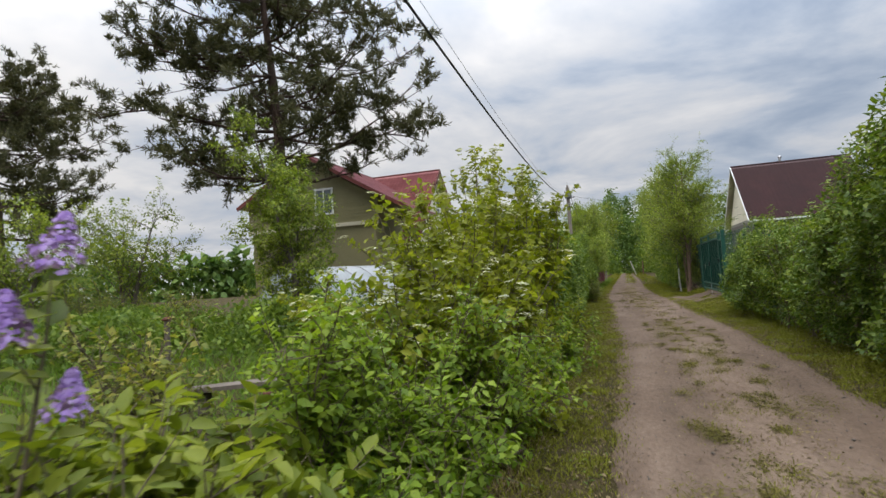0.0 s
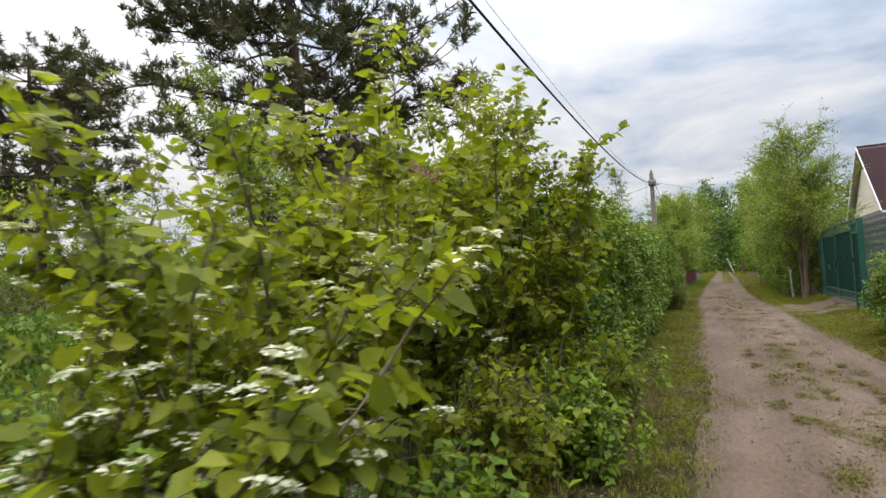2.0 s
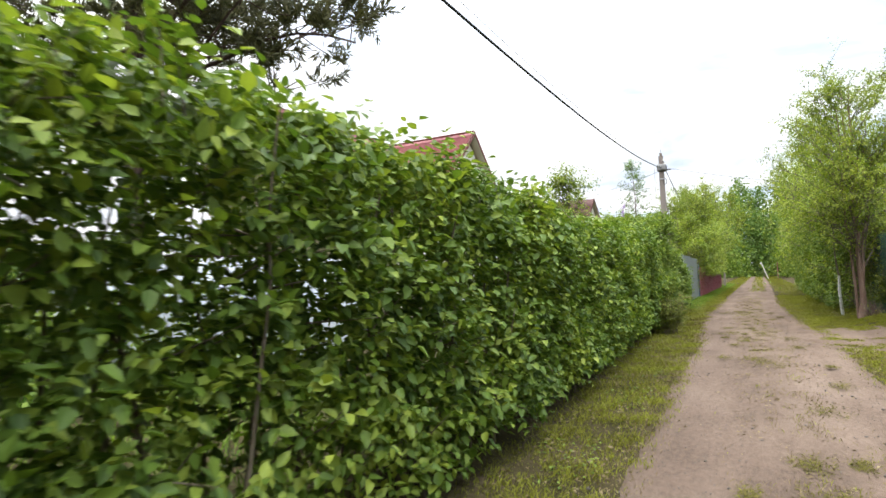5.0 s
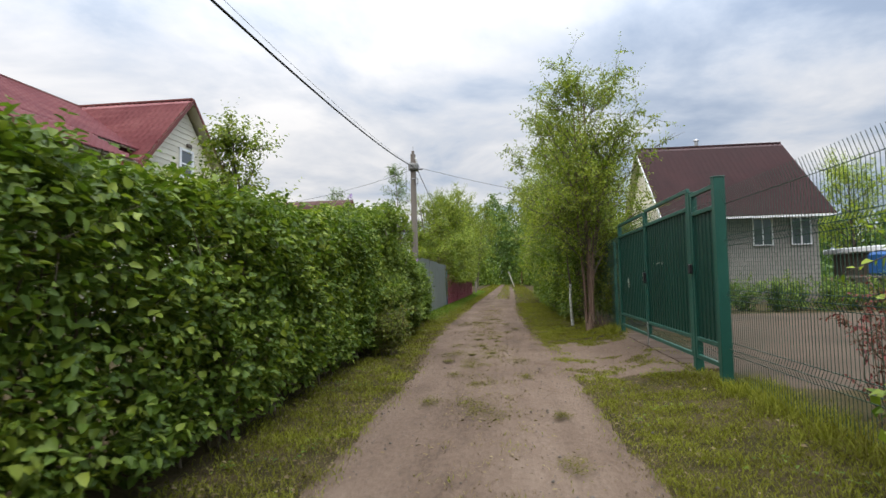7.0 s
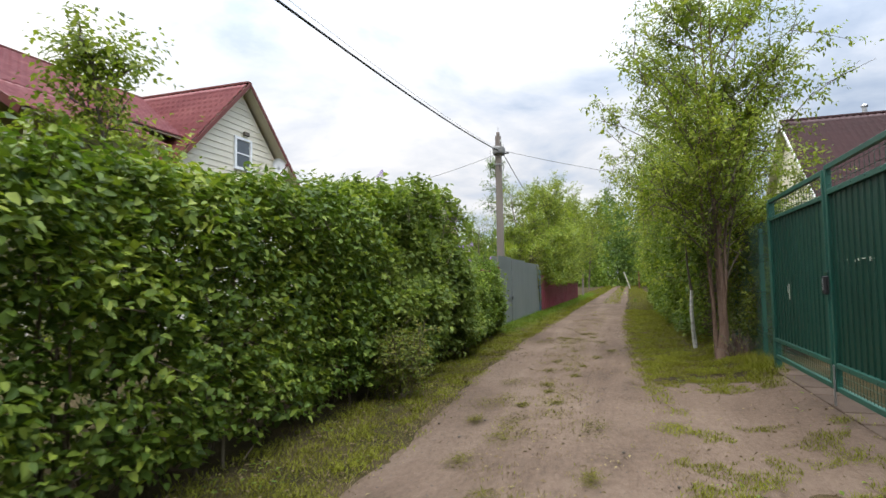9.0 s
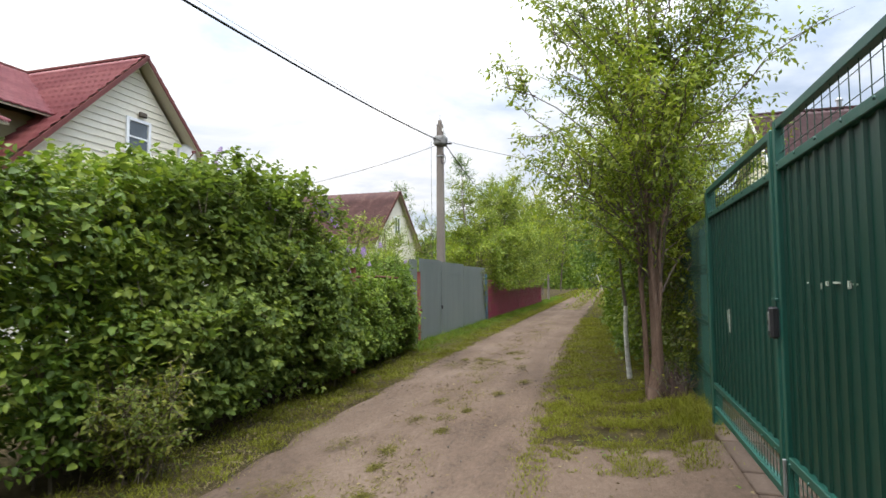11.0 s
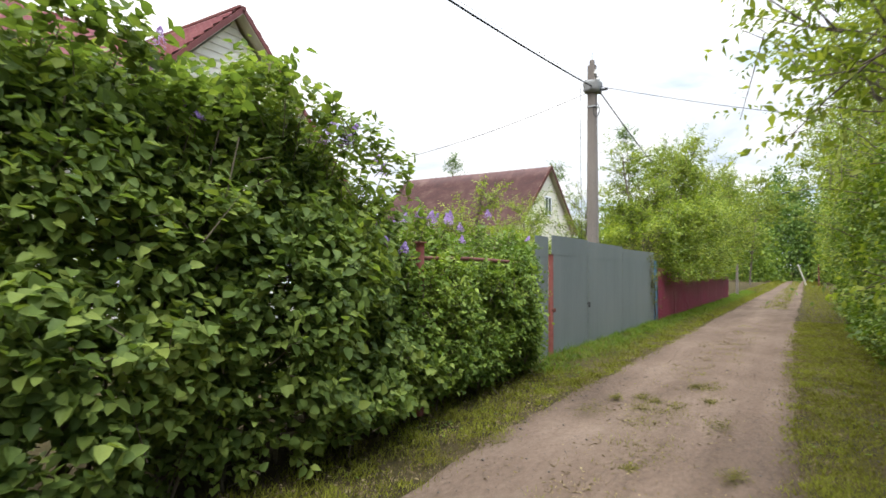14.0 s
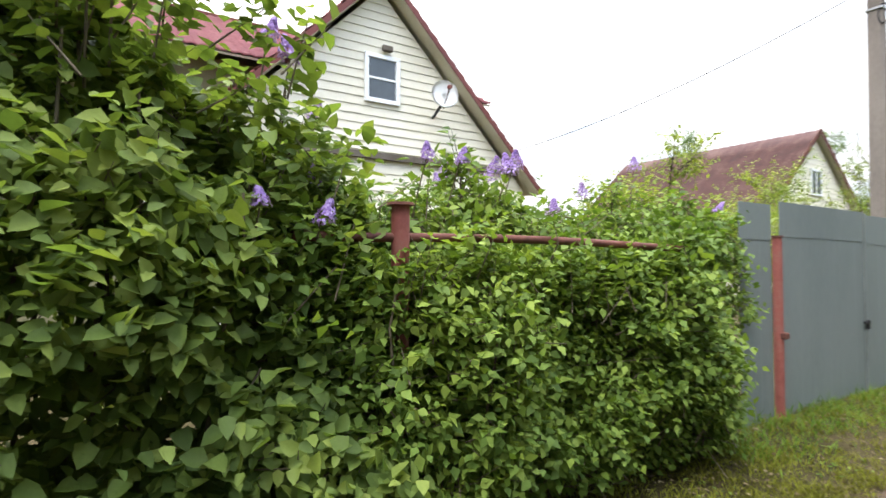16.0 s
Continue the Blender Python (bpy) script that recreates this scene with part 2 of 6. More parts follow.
M_WHITE = material("white_plastic", (0.72, 0.73, 0.74), (0.8, 0.8, 0.8), 0.4, big=2, fine=30, bump=0.03)
M_ROOF = material("red_tile_steel", (0.165, 0.042, 0.046), (0.22, 0.066, 0.068), 0.5, big=0.9, fine=9, bump=0.15, c3=(0.29, 0.105, 0.1), spec=0.3)
M_ROOF2 = material("burgundy_tile_steel", (0.035, 0.011, 0.012), (0.055, 0.017, 0.018), 0.55, big=0.7, fine=14, bump=0.1, spec=0.35)
M_ROOF3 = material("rusty_old_roof", (0.035, 0.015, 0.013), (0.066, 0.026, 0.022), 0.75, big=1.2, fine=12, bump=0.4, c3=(0.12, 0.07, 0.055), depth=0.01)
M_TRIM = material("brown_red_trim", (0.11, 0.03, 0.026), (0.16, 0.045, 0.038), 0.6)
M_SOFFIT = material("cream_soffit", (0.5, 0.46, 0.34), (0.6, 0.55, 0.42), 0.7)
M_BRICK = material("pale_brick", (0.2, 0.19, 0.17), (0.28, 0.26, 0.235), 0.9, big=0.8, fine=8, bump=0.5, depth=0.01)
coursed(M_BRICK)
M_GLASS = material("dark_window_glass", (0.06, 0.07, 0.078), (0.1, 0.115, 0.125), 0.08, big=0.6, fine=2, bump=0.0, spec=0.8)
M_FILM = material("greenhouse_film", (0.28, 0.3, 0.3), (0.4, 0.42, 0.42), 0.35, big=1.2, fine=10, bump=0.3, depth=0.02)
M_WRAP = material("dull_grey_plastic", (0.13, 0.13, 0.125), (0.22, 0.22, 0.21), 0.6, big=5, fine=30, bump=0.4, depth=0.01)
M_WOOD = material("grey_old_wood", (0.075, 0.06, 0.048), (0.14, 0.118, 0.095), 0.9, big=2, fine=30, bump=0.5, stretch=(1, 1, 0.2))
M_PAVER = material("concrete_paver", (0.058, 0.042, 0.031), (0.095, 0.07, 0.053), 0.95, big=2, fine=35, bump=0.6, per_object=0.3, spec=0.05)
M_SAND = material("yard_gravel", (0.05, 0.037, 0.026), (0.088, 0.064, 0.046), 0.95, big=0.6, fine=20, bump=0.5, depth=0.02, spec=0.1)
M_BARREL = material("blue_plastic", (0.01, 0.06, 0.2), (0.015, 0.09, 0.26), 0.4)


# ==== building tools ====
def mesh_from(name, verts, faces, mat, smooth=False):
    me = bpy.data.meshes.new(name)
    me.from_pydata([tuple(v) for v in verts], [], faces)
    me.materials.append(mat)
    if smooth:
        me.polygons.foreach_set("use_smooth", [True] * len(me.polygons))
    me.update()
    return me


def quads_mesh(name, V, F, mat, smooth=False):
    """A mesh from arrays: V (n, 3) places, F (m, k) corner numbers."""
    V, F = np.asarray(V, np.float32), np.asarray(F, np.int32)
    me = bpy.data.meshes.new(name)
    me.vertices.add(len(V))
    me.vertices.foreach_set("co", V.ravel())
    k = F.shape[1]
    me.loops.add(F.size)
    me.loops.foreach_set("vertex_index", F.ravel())
    me.polygons.add(len(F))
    me.polygons.foreach_set("loop_start", np.arange(0, F.size, k, dtype=np.int32))
    if smooth:
        me.polygons.foreach_set("use_smooth", np.ones(len(F), bool))
    me.update(calc_edges=True)
    me.materials.append(mat)
    return me


def hang(name, me, parent=None, label="", kind=""):
    """Links a mesh as one object, under a thing or a part where given."""
    ob = new(name, me)
    if parent is not None:
        ob.parent = parent
    return tagged(ob, label, "", "", kind)


def part(name, bm, mat, parent=None, label="", smooth=False):
    me = bpy.data.meshes.new(name)
    bmesh.ops.recalc_face_normals(bm, faces=bm.faces)
    bm.to_mesh(me)
    bm.free()
    me.materials.append(mat)
    if smooth:
        me.polygons.foreach_set("use_smooth", [True] * len(me.polygons))
    return hang(name, me, parent, label)


def thing(name, label, category, m=None, group="", kind=""):
    ob = tagged(new(name), label, category, group, kind)
    ob.empty_display_size = 0.1
    if m is not None:
        ob.matrix_basis = m
    return ob


def box(x0, x1, y0, y1, z0, z1, bevel=0.0):
    bm = bmesh.new()
    bmesh.ops.create_cube(bm, size=1.0, matrix=Matrix.LocRotScale(((x0 + x1) / 2, (y0 + y1) / 2, (z0 + z1) / 2), None, (x1 - x0, y1 - y0, z1 - z0)))
    if bevel:
        bmesh.ops.bevel(bm, geom=bm.edges[:], offset=bevel, segments=1, affect="EDGES")
    return bm


def unit(v):
    return v / np.maximum(np.linalg.norm(v, axis=-1, keepdims=True), 1e-9)


def tubes(paths, sides=6):
    """Tapered tubes: each path is (points, radii). Returns arrays for quads_mesh."""
    VV, FF, base = [], [], 0
    ang = np.arange(sides) * 2 * math.pi / sides
    for pts, rad in paths:
        pts, rad = np.asarray(pts, float), np.asarray(rad, float)
        n = len(pts)
        tan = unit(np.gradient(pts, axis=0))
        ref = np.array([0.0, 0.0, 1.0]) if abs(tan[0, 2]) < 0.8 else np.array([1.0, 0.0, 0.0])
        a = unit(np.cross(tan, ref))
        b = np.cross(tan, a)
        ring = pts[:, None] + rad[:, None, None] * (np.cos(ang)[None, :, None] * a[:, None] + np.sin(ang)[None, :, None] * b[:, None])
        VV.append(ring.reshape(-1, 3))
        i = np.arange(n - 1)[:, None] * sides
        j = np.arange(sides)[None]
        k = (j + 1) % sides
        FF.append(np.stack([i + j, i + k, i + sides + k, i + sides + j], -1).reshape(-1, 4) + base)
        base += n * sides
    return np.concatenate(VV), np.concatenate(FF)


def tube_mesh(name, paths, mat, sides=6):
    V, F = tubes(paths, sides)
    return quads_mesh(name, V, F, mat, True)


def leaf_mesh(name, P, D, N, L, W, mat, fold=0.18, droop=0.18, simple=False):
    """Pointed leaves folded along the midrib: base P, way D, face N, length L, width W."""
    D = unit(D)
    S = unit(np.cross(D, N))
    N = np.cross(S, D)
    L, W = L[:, None], W[:, None]
    if simple:
        V = np.stack([P, P + D * L * 0.45 - S * W * 0.46 + N * W * fold, P + D * L - N * L * droop, P + D * L * 0.45 + S * W * 0.46 + N * W * fold * 0.3], 1).reshape(-1, 3)
        return quads_mesh(name, V, np.arange(len(V)).reshape(-1, 4), mat)
    v0 = P
    v1 = P + D * L * 0.28 - S * W * 0.46 + N * W * fold
    v2 = P + D * L * 0.66 - S * W * 0.36 + N * W * fold * 0.6 - N * L * droop * 0.4
    v3 = P + D * L - N * L * droop
    v4 = P + D * L * 0.66 + S * W * 0.36 + N * W * fold * 0.6 - N * L * droop * 0.4
    v5 = P + D * L * 0.28 + S * W * 0.46 + N * W * fold
    V = np.stack([v0, v1, v2, v3, v4, v5], 1).reshape(-1, 3)
    i = np.arange(len(P))[:, None] * 6
    F = np.concatenate([i + np.array([[0, 3, 2, 1]]), i + np.array([[0, 5, 4, 3]])], 1).reshape(-1, 4)
    return quads_mesh(name, V, F, mat)


def sprigs(rng, root, way, length, k, droop=0.25, up=0.8, out=0.4, spread=1.0, level=1.0):
    """Leaves set along twigs. Returns base, way and face of n * k leaves."""
    n = len(root)
    way = unit(way)
    s = (np.arange(k) + 0.6) / k
    s = s[None] * length[:, None] * rng.uniform(0.9, 1.1, (n, k))
    P = root[:, None] + way[:, None] * s[..., None] + rng.normal(0, 0.006, (n, k, 3))
    side = unit(np.cross(way, rng.normal(0, 1, (n, 3)) + np.array([0, 0, 1.5])))
    other = np.cross(way, side)
    a = (np.arange(k) % 2)[None] * math.pi + rng.normal(0, 0.6, (n, k))
    perp = np.cos(a)[..., None] * side[:, None] + np.sin(a)[..., None] * other[:, None] * 0.7
    D = unit(way[:, None] * 0.65 + perp * spread + np.array([0, 0, -droop]) + rng.normal(0, 0.15, (n, k, 3)))
    D = unit(D * np.array([1, 1, level]))
    N = unit(np.array([0, 0, up]) + way[:, None] * out * 1.3 + rng.normal(0, 0.38, (n, k, 3)))
    return P.reshape(-1, 3), D.reshape(-1, 3), N.reshape(-1, 3)


def lump(P, scale, seed=0.0):
    """Smooth noise in -1..1 at places P."""
    return np.array([noise.noise(Vector((p[0] * scale + seed, p[1] * scale - seed, p[2] * scale + 2 * seed))) for p in P])


def ground_z(y):
    """The lane and the gardens lie level."""
    return np.zeros_like(np.asarray(y, float))


def lane_left(y):
    return np.interp(y, [-16, 0, 4, 8, 12, 16, 20, 26, 60], [0.32, 0.32, 0.1, -0.03, -0.14, -0.42, -0.58, -0.54, -0.5])


def lane_right(y):
    return np.interp(y, [-16, 2, 5, 7.5, 11, 15, 20, 26, 60], [2.7, 2.68, 2.5, 2.32, 2.3, 2.1, 1.9, 1.78, 1.8])


def bank(x, y):
    """The verge rises a hand's breadth towards the fences."""
    ease = lambda v: np.clip(v, 0, 1) ** 2 * (3 - 2 * np.clip(v, 0, 1))
    return 0.13 * ease((x - 2.85) / 0.75) * ease((y - 3.0) / 3.0) * ease((30.0 - y) / 10.0) + 0.1 * ease((-0.75 - x) / 0.7) * ease((y - 19.5) / 3.0)


def lane_mid(y):
    return (lane_left(y) + lane_right(y)) / 2


def hedge_foot(y):
    return np.interp(y, [-16, 2, 8, 10, 14, 17, 20, 30], [-0.5, -0.55, -0.8, -0.98, -1.05, -1.25, -1.6, -1.5])


# ==== ground and road ====
def build_ground():
    rng = np.random.default_rng(3)
    xs = np.concatenate([[-1500, -400, -120], np.arange(-40, -6, 2.0), np.arange(-6, 8, 0.35), np.arange(8, 42, 2.0), [120, 400, 1500]])
    ys = np.concatenate([[-1500, -300, -60], np.arange(-20, 60, 0.5), np.arange(60, 130, 5.0), [200, 500, 1500]])
    X, Y = np.meshgrid(xs, ys)
    Z = ground_z(Y) + 0.02 * np.sin(X * 2.1 + Y * 0.7) * np.exp(-((X - 1) / 12) ** 2) - 0.05
    near = (X > lane_left(Y) + 0.1) & (X < lane_right(Y) - 0.1)
    Z = np.where(near, Z - 0.03, Z) + bank(X, Y)
    V = np.stack([X, Y, Z], -1).reshape(-1, 3)
    w = len(xs)
    i = (np.arange(len(ys) - 1)[:, None] * w + np.arange(w - 1)[None]).ravel()
    F = np.stack([i, i + 1, i + w + 1, i + w], -1)
    tagged(hang("ground", quads_mesh("ground", V, F, M_SOIL, True)), "grassy soil ground around the lane and gardens", "ground", kind="structure")
    # the dirt lane, slightly crowned, with two wheel tracks and ragged edges
    ys = np.arange(-16, 125, 0.22)
    us = np.linspace(0, 1, 26)
    U, Y = np.meshgrid(us, ys)
    pts = np.stack([ys * 0.5, np.zeros_like(ys), np.zeros_like(ys)], -1)
    le = lane_left(ys) + 0.09 * lump(pts, 1.0, 3.1) + 0.07 * lump(pts, 4.5, 7.7)
    re = lane_right(ys) + 0.1 * lump(pts, 0.9, 12.3) + 0.08 * lump(pts, 4.0, 2.2)
    X = le[:, None] + (re - le)[:, None] * U
    prof = 0.035 * np.sin(np.pi * U) ** 0.5 - 0.03 * (np.exp(-((U - 0.24) / 0.1) ** 2) + np.exp(-((U - 0.76) / 0.1) ** 2))
    Z = ground_z(Y) - 0.045 + prof + 0.006 * rng.normal(0, 1, X.shape)
    Z[:, 0] -= 0.04
    Z[:, -1] -= 0.04
    w = len(us)
    i = (np.arange(len(ys) - 1)[:, None] * w + np.arange(w - 1)[None]).ravel()
    F = np.stack([i, i + 1, i + w + 1, i + w], -1)
    tagged(hang("road", quads_mesh("road", np.stack([X, Y, Z], -1).reshape(-1, 3), F, M_DIRT, True)), "packed brown dirt lane with faint wheel tracks", "road", kind="structure")
    # bare earth of the yard entrance and the garden behind the wire fence
    for nm, lab, x0, x1, y0, y1, mt, lift in (("driveway", "bare trodden earth in front of the green gate", 1.7, 3.75, 11.2, 15.7, M_DIRT, 0.0),
                                              ("yard", "sandy gravel yard behind the wire fence", 3.8, 24, 10, 22, M_SAND, 0.0)):
        ux, uy = np.linspace(0, 1, 40), np.linspace(0, 1, 60)
        U, Vv = np.meshgrid(ux, uy)
        edge = np.stack([uy * 9, 0 * uy, 0 * uy], -1)
        a = x0 + 0.22 * lump(edge, 1.0, 4)
        b = x1 + (0.0 if nm == "driveway" else 0.3) * lump(edge, 1.0, 9)
        top = np.stack([ux * 6, 0 * ux, 0 * ux], -1)
        ya, yb = y0 + 0.3 * lump(top, 1.0, 1), y1 + 0.5 * lump(top, 1.0, 6)
        X = a[:, None] + (b - a)[:, None] * U
        Y = ya[None] + (yb - ya)[None] * Vv
        Z = bank(X, Y) - 0.012 - 0.07 * np.maximum(np.abs(2 * U - 1), np.abs(2 * Vv - 1)) ** 12
        i = (np.arange(59)[:, None] * 40 + np.arange(39)[None]).ravel()
        F = np.stack([i, i + 1, i + 41, i + 40], -1)
        tagged(hang(nm, quads_mesh(nm, np.stack([X, Y, Z], -1).reshape(-1, 3), F, mt, True)), lab, "ground", kind="structure")


build_ground()


def build_grass():
    rng = np.random.default_rng(11)

    # gravel pressed into the lane and the verges' edge
    n = 11000
    y = rng.uniform(-9, 26, n)
    x = np.where(rng.uniform(0, 1, n) < 0.8, rng.uniform(lane_left(y) - 0.15, lane_right(y) + 0.1), rng.uniform(1.9, 3.6, n))
    size = rng.uniform(0.003, 0.008, n) * (1 + 1.2 * (rng.uniform(0, 1, n) > 0.94))
    shape = np.array([[1, 0, 0], [0, 1, 0], [-1, 0, 0], [0, -1, 0], [0, 0, 0.7], [0, 0, -0.7]], float)
    turn = rng.uniform(0, math.pi, n)
    c, s = np.cos(turn)[:, None], np.sin(turn)[:, None]
    q = shape[None] * size[:, None, None] * rng.uniform(0.6, 1.3, (n, 6, 1))
    V = np.stack([q[..., 0] * c - q[..., 1] * s + x[:, None], q[..., 0] * s + q[..., 1] * c + y[:, None], q[..., 2] + bank(x, y)[:, None] - 0.018], -1)
    tri = np.array([[0, 1, 4], [1, 2, 4], [2, 3, 4], [3, 0, 4], [1, 0, 5], [2, 1, 5], [3, 2, 5], [0, 3, 5]])
    F = (np.arange(n)[:, None, None] * 6 + tri[None]).reshape(-1, 3)
    tagged(hang("lane_gravel", quads_mesh("lane_gravel", V.reshape(-1, 3), F, M_STONE)), "small grey brown gravel on the dirt lane", "gravel", kind="stuff")

    def blades(name, label, x0, x1, y0, y1, n, h, mat, soft=0.0, keep=None, w=0.005, lift=0.0):
        y = rng.uniform(y0, y1, n)
        a, b = (e(y) if callable(e) else e for e in (x0, x1))
        x = a + (b - a) * rng.uniform(0, 1, n)
        if soft:
            x += rng.normal(0, soft, n)
        P = np.stack([x, y, bank(x, y) - 0.045 + lift], -1)
        clump = lump(P, 2.6, 5.0) + 0.6 * lump(P, 8.0, 2.0)
        sel = rng.uniform(-0.7, 0.9, n) < clump + 0.35 if keep is None else keep(P, clump)
        P, clump = P[sel], clump[sel]
        n = len(P)
        a = rng.uniform(0, 2 * math.pi, n)
        lean = rng.uniform(0.1, 0.9, n)
        D = np.stack([np.cos(a) * lean, np.sin(a) * lean, np.ones(n)], -1)
        N = np.stack([np.cos(a), np.sin(a), -lean], -1) * -1
        L = h * rng.uniform(0.4, 1.3, n) * (1 + 0.5 * np.clip(clump, -0.5, 1))
        me = leaf_mesh(name, P, D, N, L, np.full(n, w) * rng.uniform(0.7, 1.5, n), mat, 0.1, 0.35, True)
        return tagged(hang(name, me), label, "grass", kind="stuff")

    blades("verge_grass", "short green grass along the hedge foot", lambda y: hedge_foot(y) - 0.15, lane_left, -12, 22, 120000, 0.06, M_GRASS, 0.08, w=0.007)
    blades("verge_grass", "yellowish green short grass beside the gate", lane_right, 3.75, -6, 11.4, 130000, 0.05, M_GRASS, 0.1, w=0.007)
    blades("verge_grass", "green grass strip under the roadside trees", lane_right, 3.4, 16.3, 34, 100000, 0.06, M_GRASS, 0.1, w=0.007)
    blades("verge_grass", "short yellowish grass along the sheet fences", -1.6, lane_left, 21, 60, 80000, 0.07, M_GRASS, 0.07, w=0.008)
    blades("verge_grass", "taller fresh grass below the sheet fence", -1.7, -1.05, 21.5, 60, 30000, 0.12, M_MEADOW, 0.12, w=0.008)
    for edge in (lane_left, lane_right):
        blades("edge_tufts", "ragged tufts creeping over the lane edge", lambda y, e=edge: e(y) - 0.16, lambda y, e=edge: e(y) + 0.16, -10, 30, 26000, 0.04, M_GRASS, 0.05, w=0.007, lift=0.02, keep=lambda P, c: c > 0.05)
        blades("edge_tufts", "dry flattened grass on the lane edge", lambda y, e=edge: e(y) - 0.18, lambda y, e=edge: e(y) + 0.18, -10, 30, 14000, 0.035, M_DEBRIS, 0.06, w=0.007, lift=0.02, keep=lambda P, c: c < 0.1)
    blades("far_grass", "grass growing between the far wheel tracks", 0.5, 1.3, 40, 120, 13600, 0.12, M_GRASS, 0.1, w=0.012)
    blades("far_grass", "grass along the far lane edge", 1.9, 3.5, 34, 120, 22000, 0.14, M_GRASS, 0.1, w=0.012)
    blades("far_grass", "grass along the far lane edge", -1.8, -0.4, 60, 120, 18000, 0.14, M_GRASS, 0.1, w=0.012)
    blades("garden_grass", "long garden grass behind the shrubs", -20, -1.3, -9, 6, 60000, 0.34, M_MEADOW, 0.1, w=0.014)
    blades("tall_grass", "tall grass at the foot of the wire fence", 3.5, 4.0, 4, 10.4, 12000, 0.15, M_GRASS, 0.08, w=0.006)
    blades("tall_grass", "tall grass beside the far gate post", 3.3, 3.75, 15.6, 17.2, 3000, 0.16, M_GRASS, 0.05, w=0.005)
    blades("dry_straw", "pale dry straw under the shrubs", -0.7, -0.2, -8, 1, 5000, 0.09, M_STRAW, 0.05, keep=lambda P, c: c > 0.0)
    mid = lambda P, c: c > 0.12
    blades("lane_tufts", "sparse flattened tufts along the middle of the lane", lambda y: lane_mid(y) - 0.3, lambda y: lane_mid(y) + 0.3, -12, 30, 22000, 0.035, M_DEBRIS, 0.18, lift=0.034, keep=mid)
    blades("lane_tufts", "sparse green tufts along the middle of the lane", lambda y: lane_mid(y) - 0.3, lambda y: lane_mid(y) + 0.3, -12, 34, 12000, 0.04, M_GRASS, 0.18, lift=0.034, keep=lambda P, c: c > 0.28)
    cy = np.where(rng.uniform(0, 1, 170) < 0.72, rng.uniform(-12, 4, 170), rng.uniform(4, 22, 170))
    cx = lane_mid(cy) + rng.normal(0.05, 0.32, 170)
    size = rng.uniform(0.35, 1.25, 170)
    for nm, lab, m_t, hh, cnt in (("turf_scraps", "flattened dry turf scraps down the middle of the lane", M_TURF, 0.055, 30000), ("turf_scraps", "small green tufts down the middle of the lane", M_GRASS, 0.05, 1400)):
        q = rng.integers(0, 170, cnt)
        P = np.stack([cx[q] + rng.normal(0, 0.085, cnt) * size[q], cy[q] + rng.normal(0, 0.17, cnt) * size[q], np.zeros(cnt)], -1)
        P[:, 2] = ground_z(P[:, 1]) - 0.014
        a = rng.uniform(0, 2 * math.pi, cnt)
        D = np.stack([np.cos(a), np.sin(a), rng.uniform(0.15, 0.9, cnt)], -1)
        Nn = np.stack([-np.cos(a), -np.sin(a), np.ones(cnt)], -1)
        tagged(hang(nm, leaf_mesh(nm, P, D, Nn, hh * rng.uniform(0.4, 1.2, cnt), rng.uniform(0.005, 0.014, cnt), m_t, 0.1, 0.3, True)), lab, "turf", kind="stuff")
    blades("gate_turf", "ragged turf patches on the trodden earth before the gate", 2.1, 3.6, 11.2, 13.2, 13600, 0.045, M_GRASS, 0.15, lift=0.02, keep=lambda P, c: c > 0.12)
    blades("gate_turf", "dry turf beside the tree foot", 2.0, 3.5, 14.7, 18.4, 30000, 0.05, M_GRASS, 0.1, lift=0.02, keep=lambda P, c: c > -0.02)
    # weeds with broad leaves along both verges
    n = 9000
    y = rng.uniform(-11, 26, n)
    left = rng.uniform(0, 1, n) < 0.45
    x = np.where(left, hedge_foot(y) + (lane_left(y) - hedge_foot(y)) * rng.uniform(0, 1, n), rng.uniform(lane_right(y), 3.6, n))
    P = np.stack([x, y, bank(x, y) - 0.02], -1)
    P = P[lump(P, 1.7, 8.0) > 0.25]
    n = len(P)
    a = rng.uniform(0, 2 * math.pi, n)
    D = np.stack([np.cos(a), np.sin(a), rng.uniform(0.0, 0.6, n)], -1)
    N = np.stack([0 * a, 0 * a, 1 + 0 * a], -1) + rng.normal(0, 0.2, (n, 3))
    L = rng.uniform(0.02, 0.05, n)
    tagged(hang("verge_weeds", leaf_mesh("verge_weeds", P, D, N, L, L * 0.55, L_LOW)), "small broad-leaved weeds in the verge grass", "weeds", kind="stuff")
    # dry litter, clods and pebbles on the lane
    n = 1600
    y = rng.uniform(-12, 40, n)
    x = np.where(rng.uniform(0, 1, n) < 0.72, lane_mid(y) + rng.normal(0, 0.42, n), rng.uniform(-0.9, 3.2, n))
    P = np.stack([x, y, ground_z(y) - 0.022], -1)
    P = P[lump(P, 1.3, 3.3) > 0.0]
    cy = rng.uniform(-12, 30, 150)
    cx = lane_mid(cy) + rng.normal(0, 0.34, 150)
    q = rng.integers(0, 150, 3500)
    spot = np.stack([cx[q] + rng.normal(0, 0.1, 3500), cy[q] + rng.normal(0, 0.16, 3500), np.full(3500, 0.0)], -1)
    fy = rng.uniform(-11, 26, 9000)
    foot = np.stack([np.where(rng.uniform(0, 1, 9000) < 0.6, rng.uniform(hedge_foot(fy) - 0.1, lane_left(fy) + 0.1), rng.uniform(lane_right(fy) - 0.1, 3.6)), fy, np.zeros(9000)], -1)
    more = np.concatenate([spot, foot])
    more[:, 2] = bank(more[:, 0], more[:, 1]) - rng.uniform(0.0, 0.022, len(more))
    P = np.concatenate([P, more])
    n = len(P)
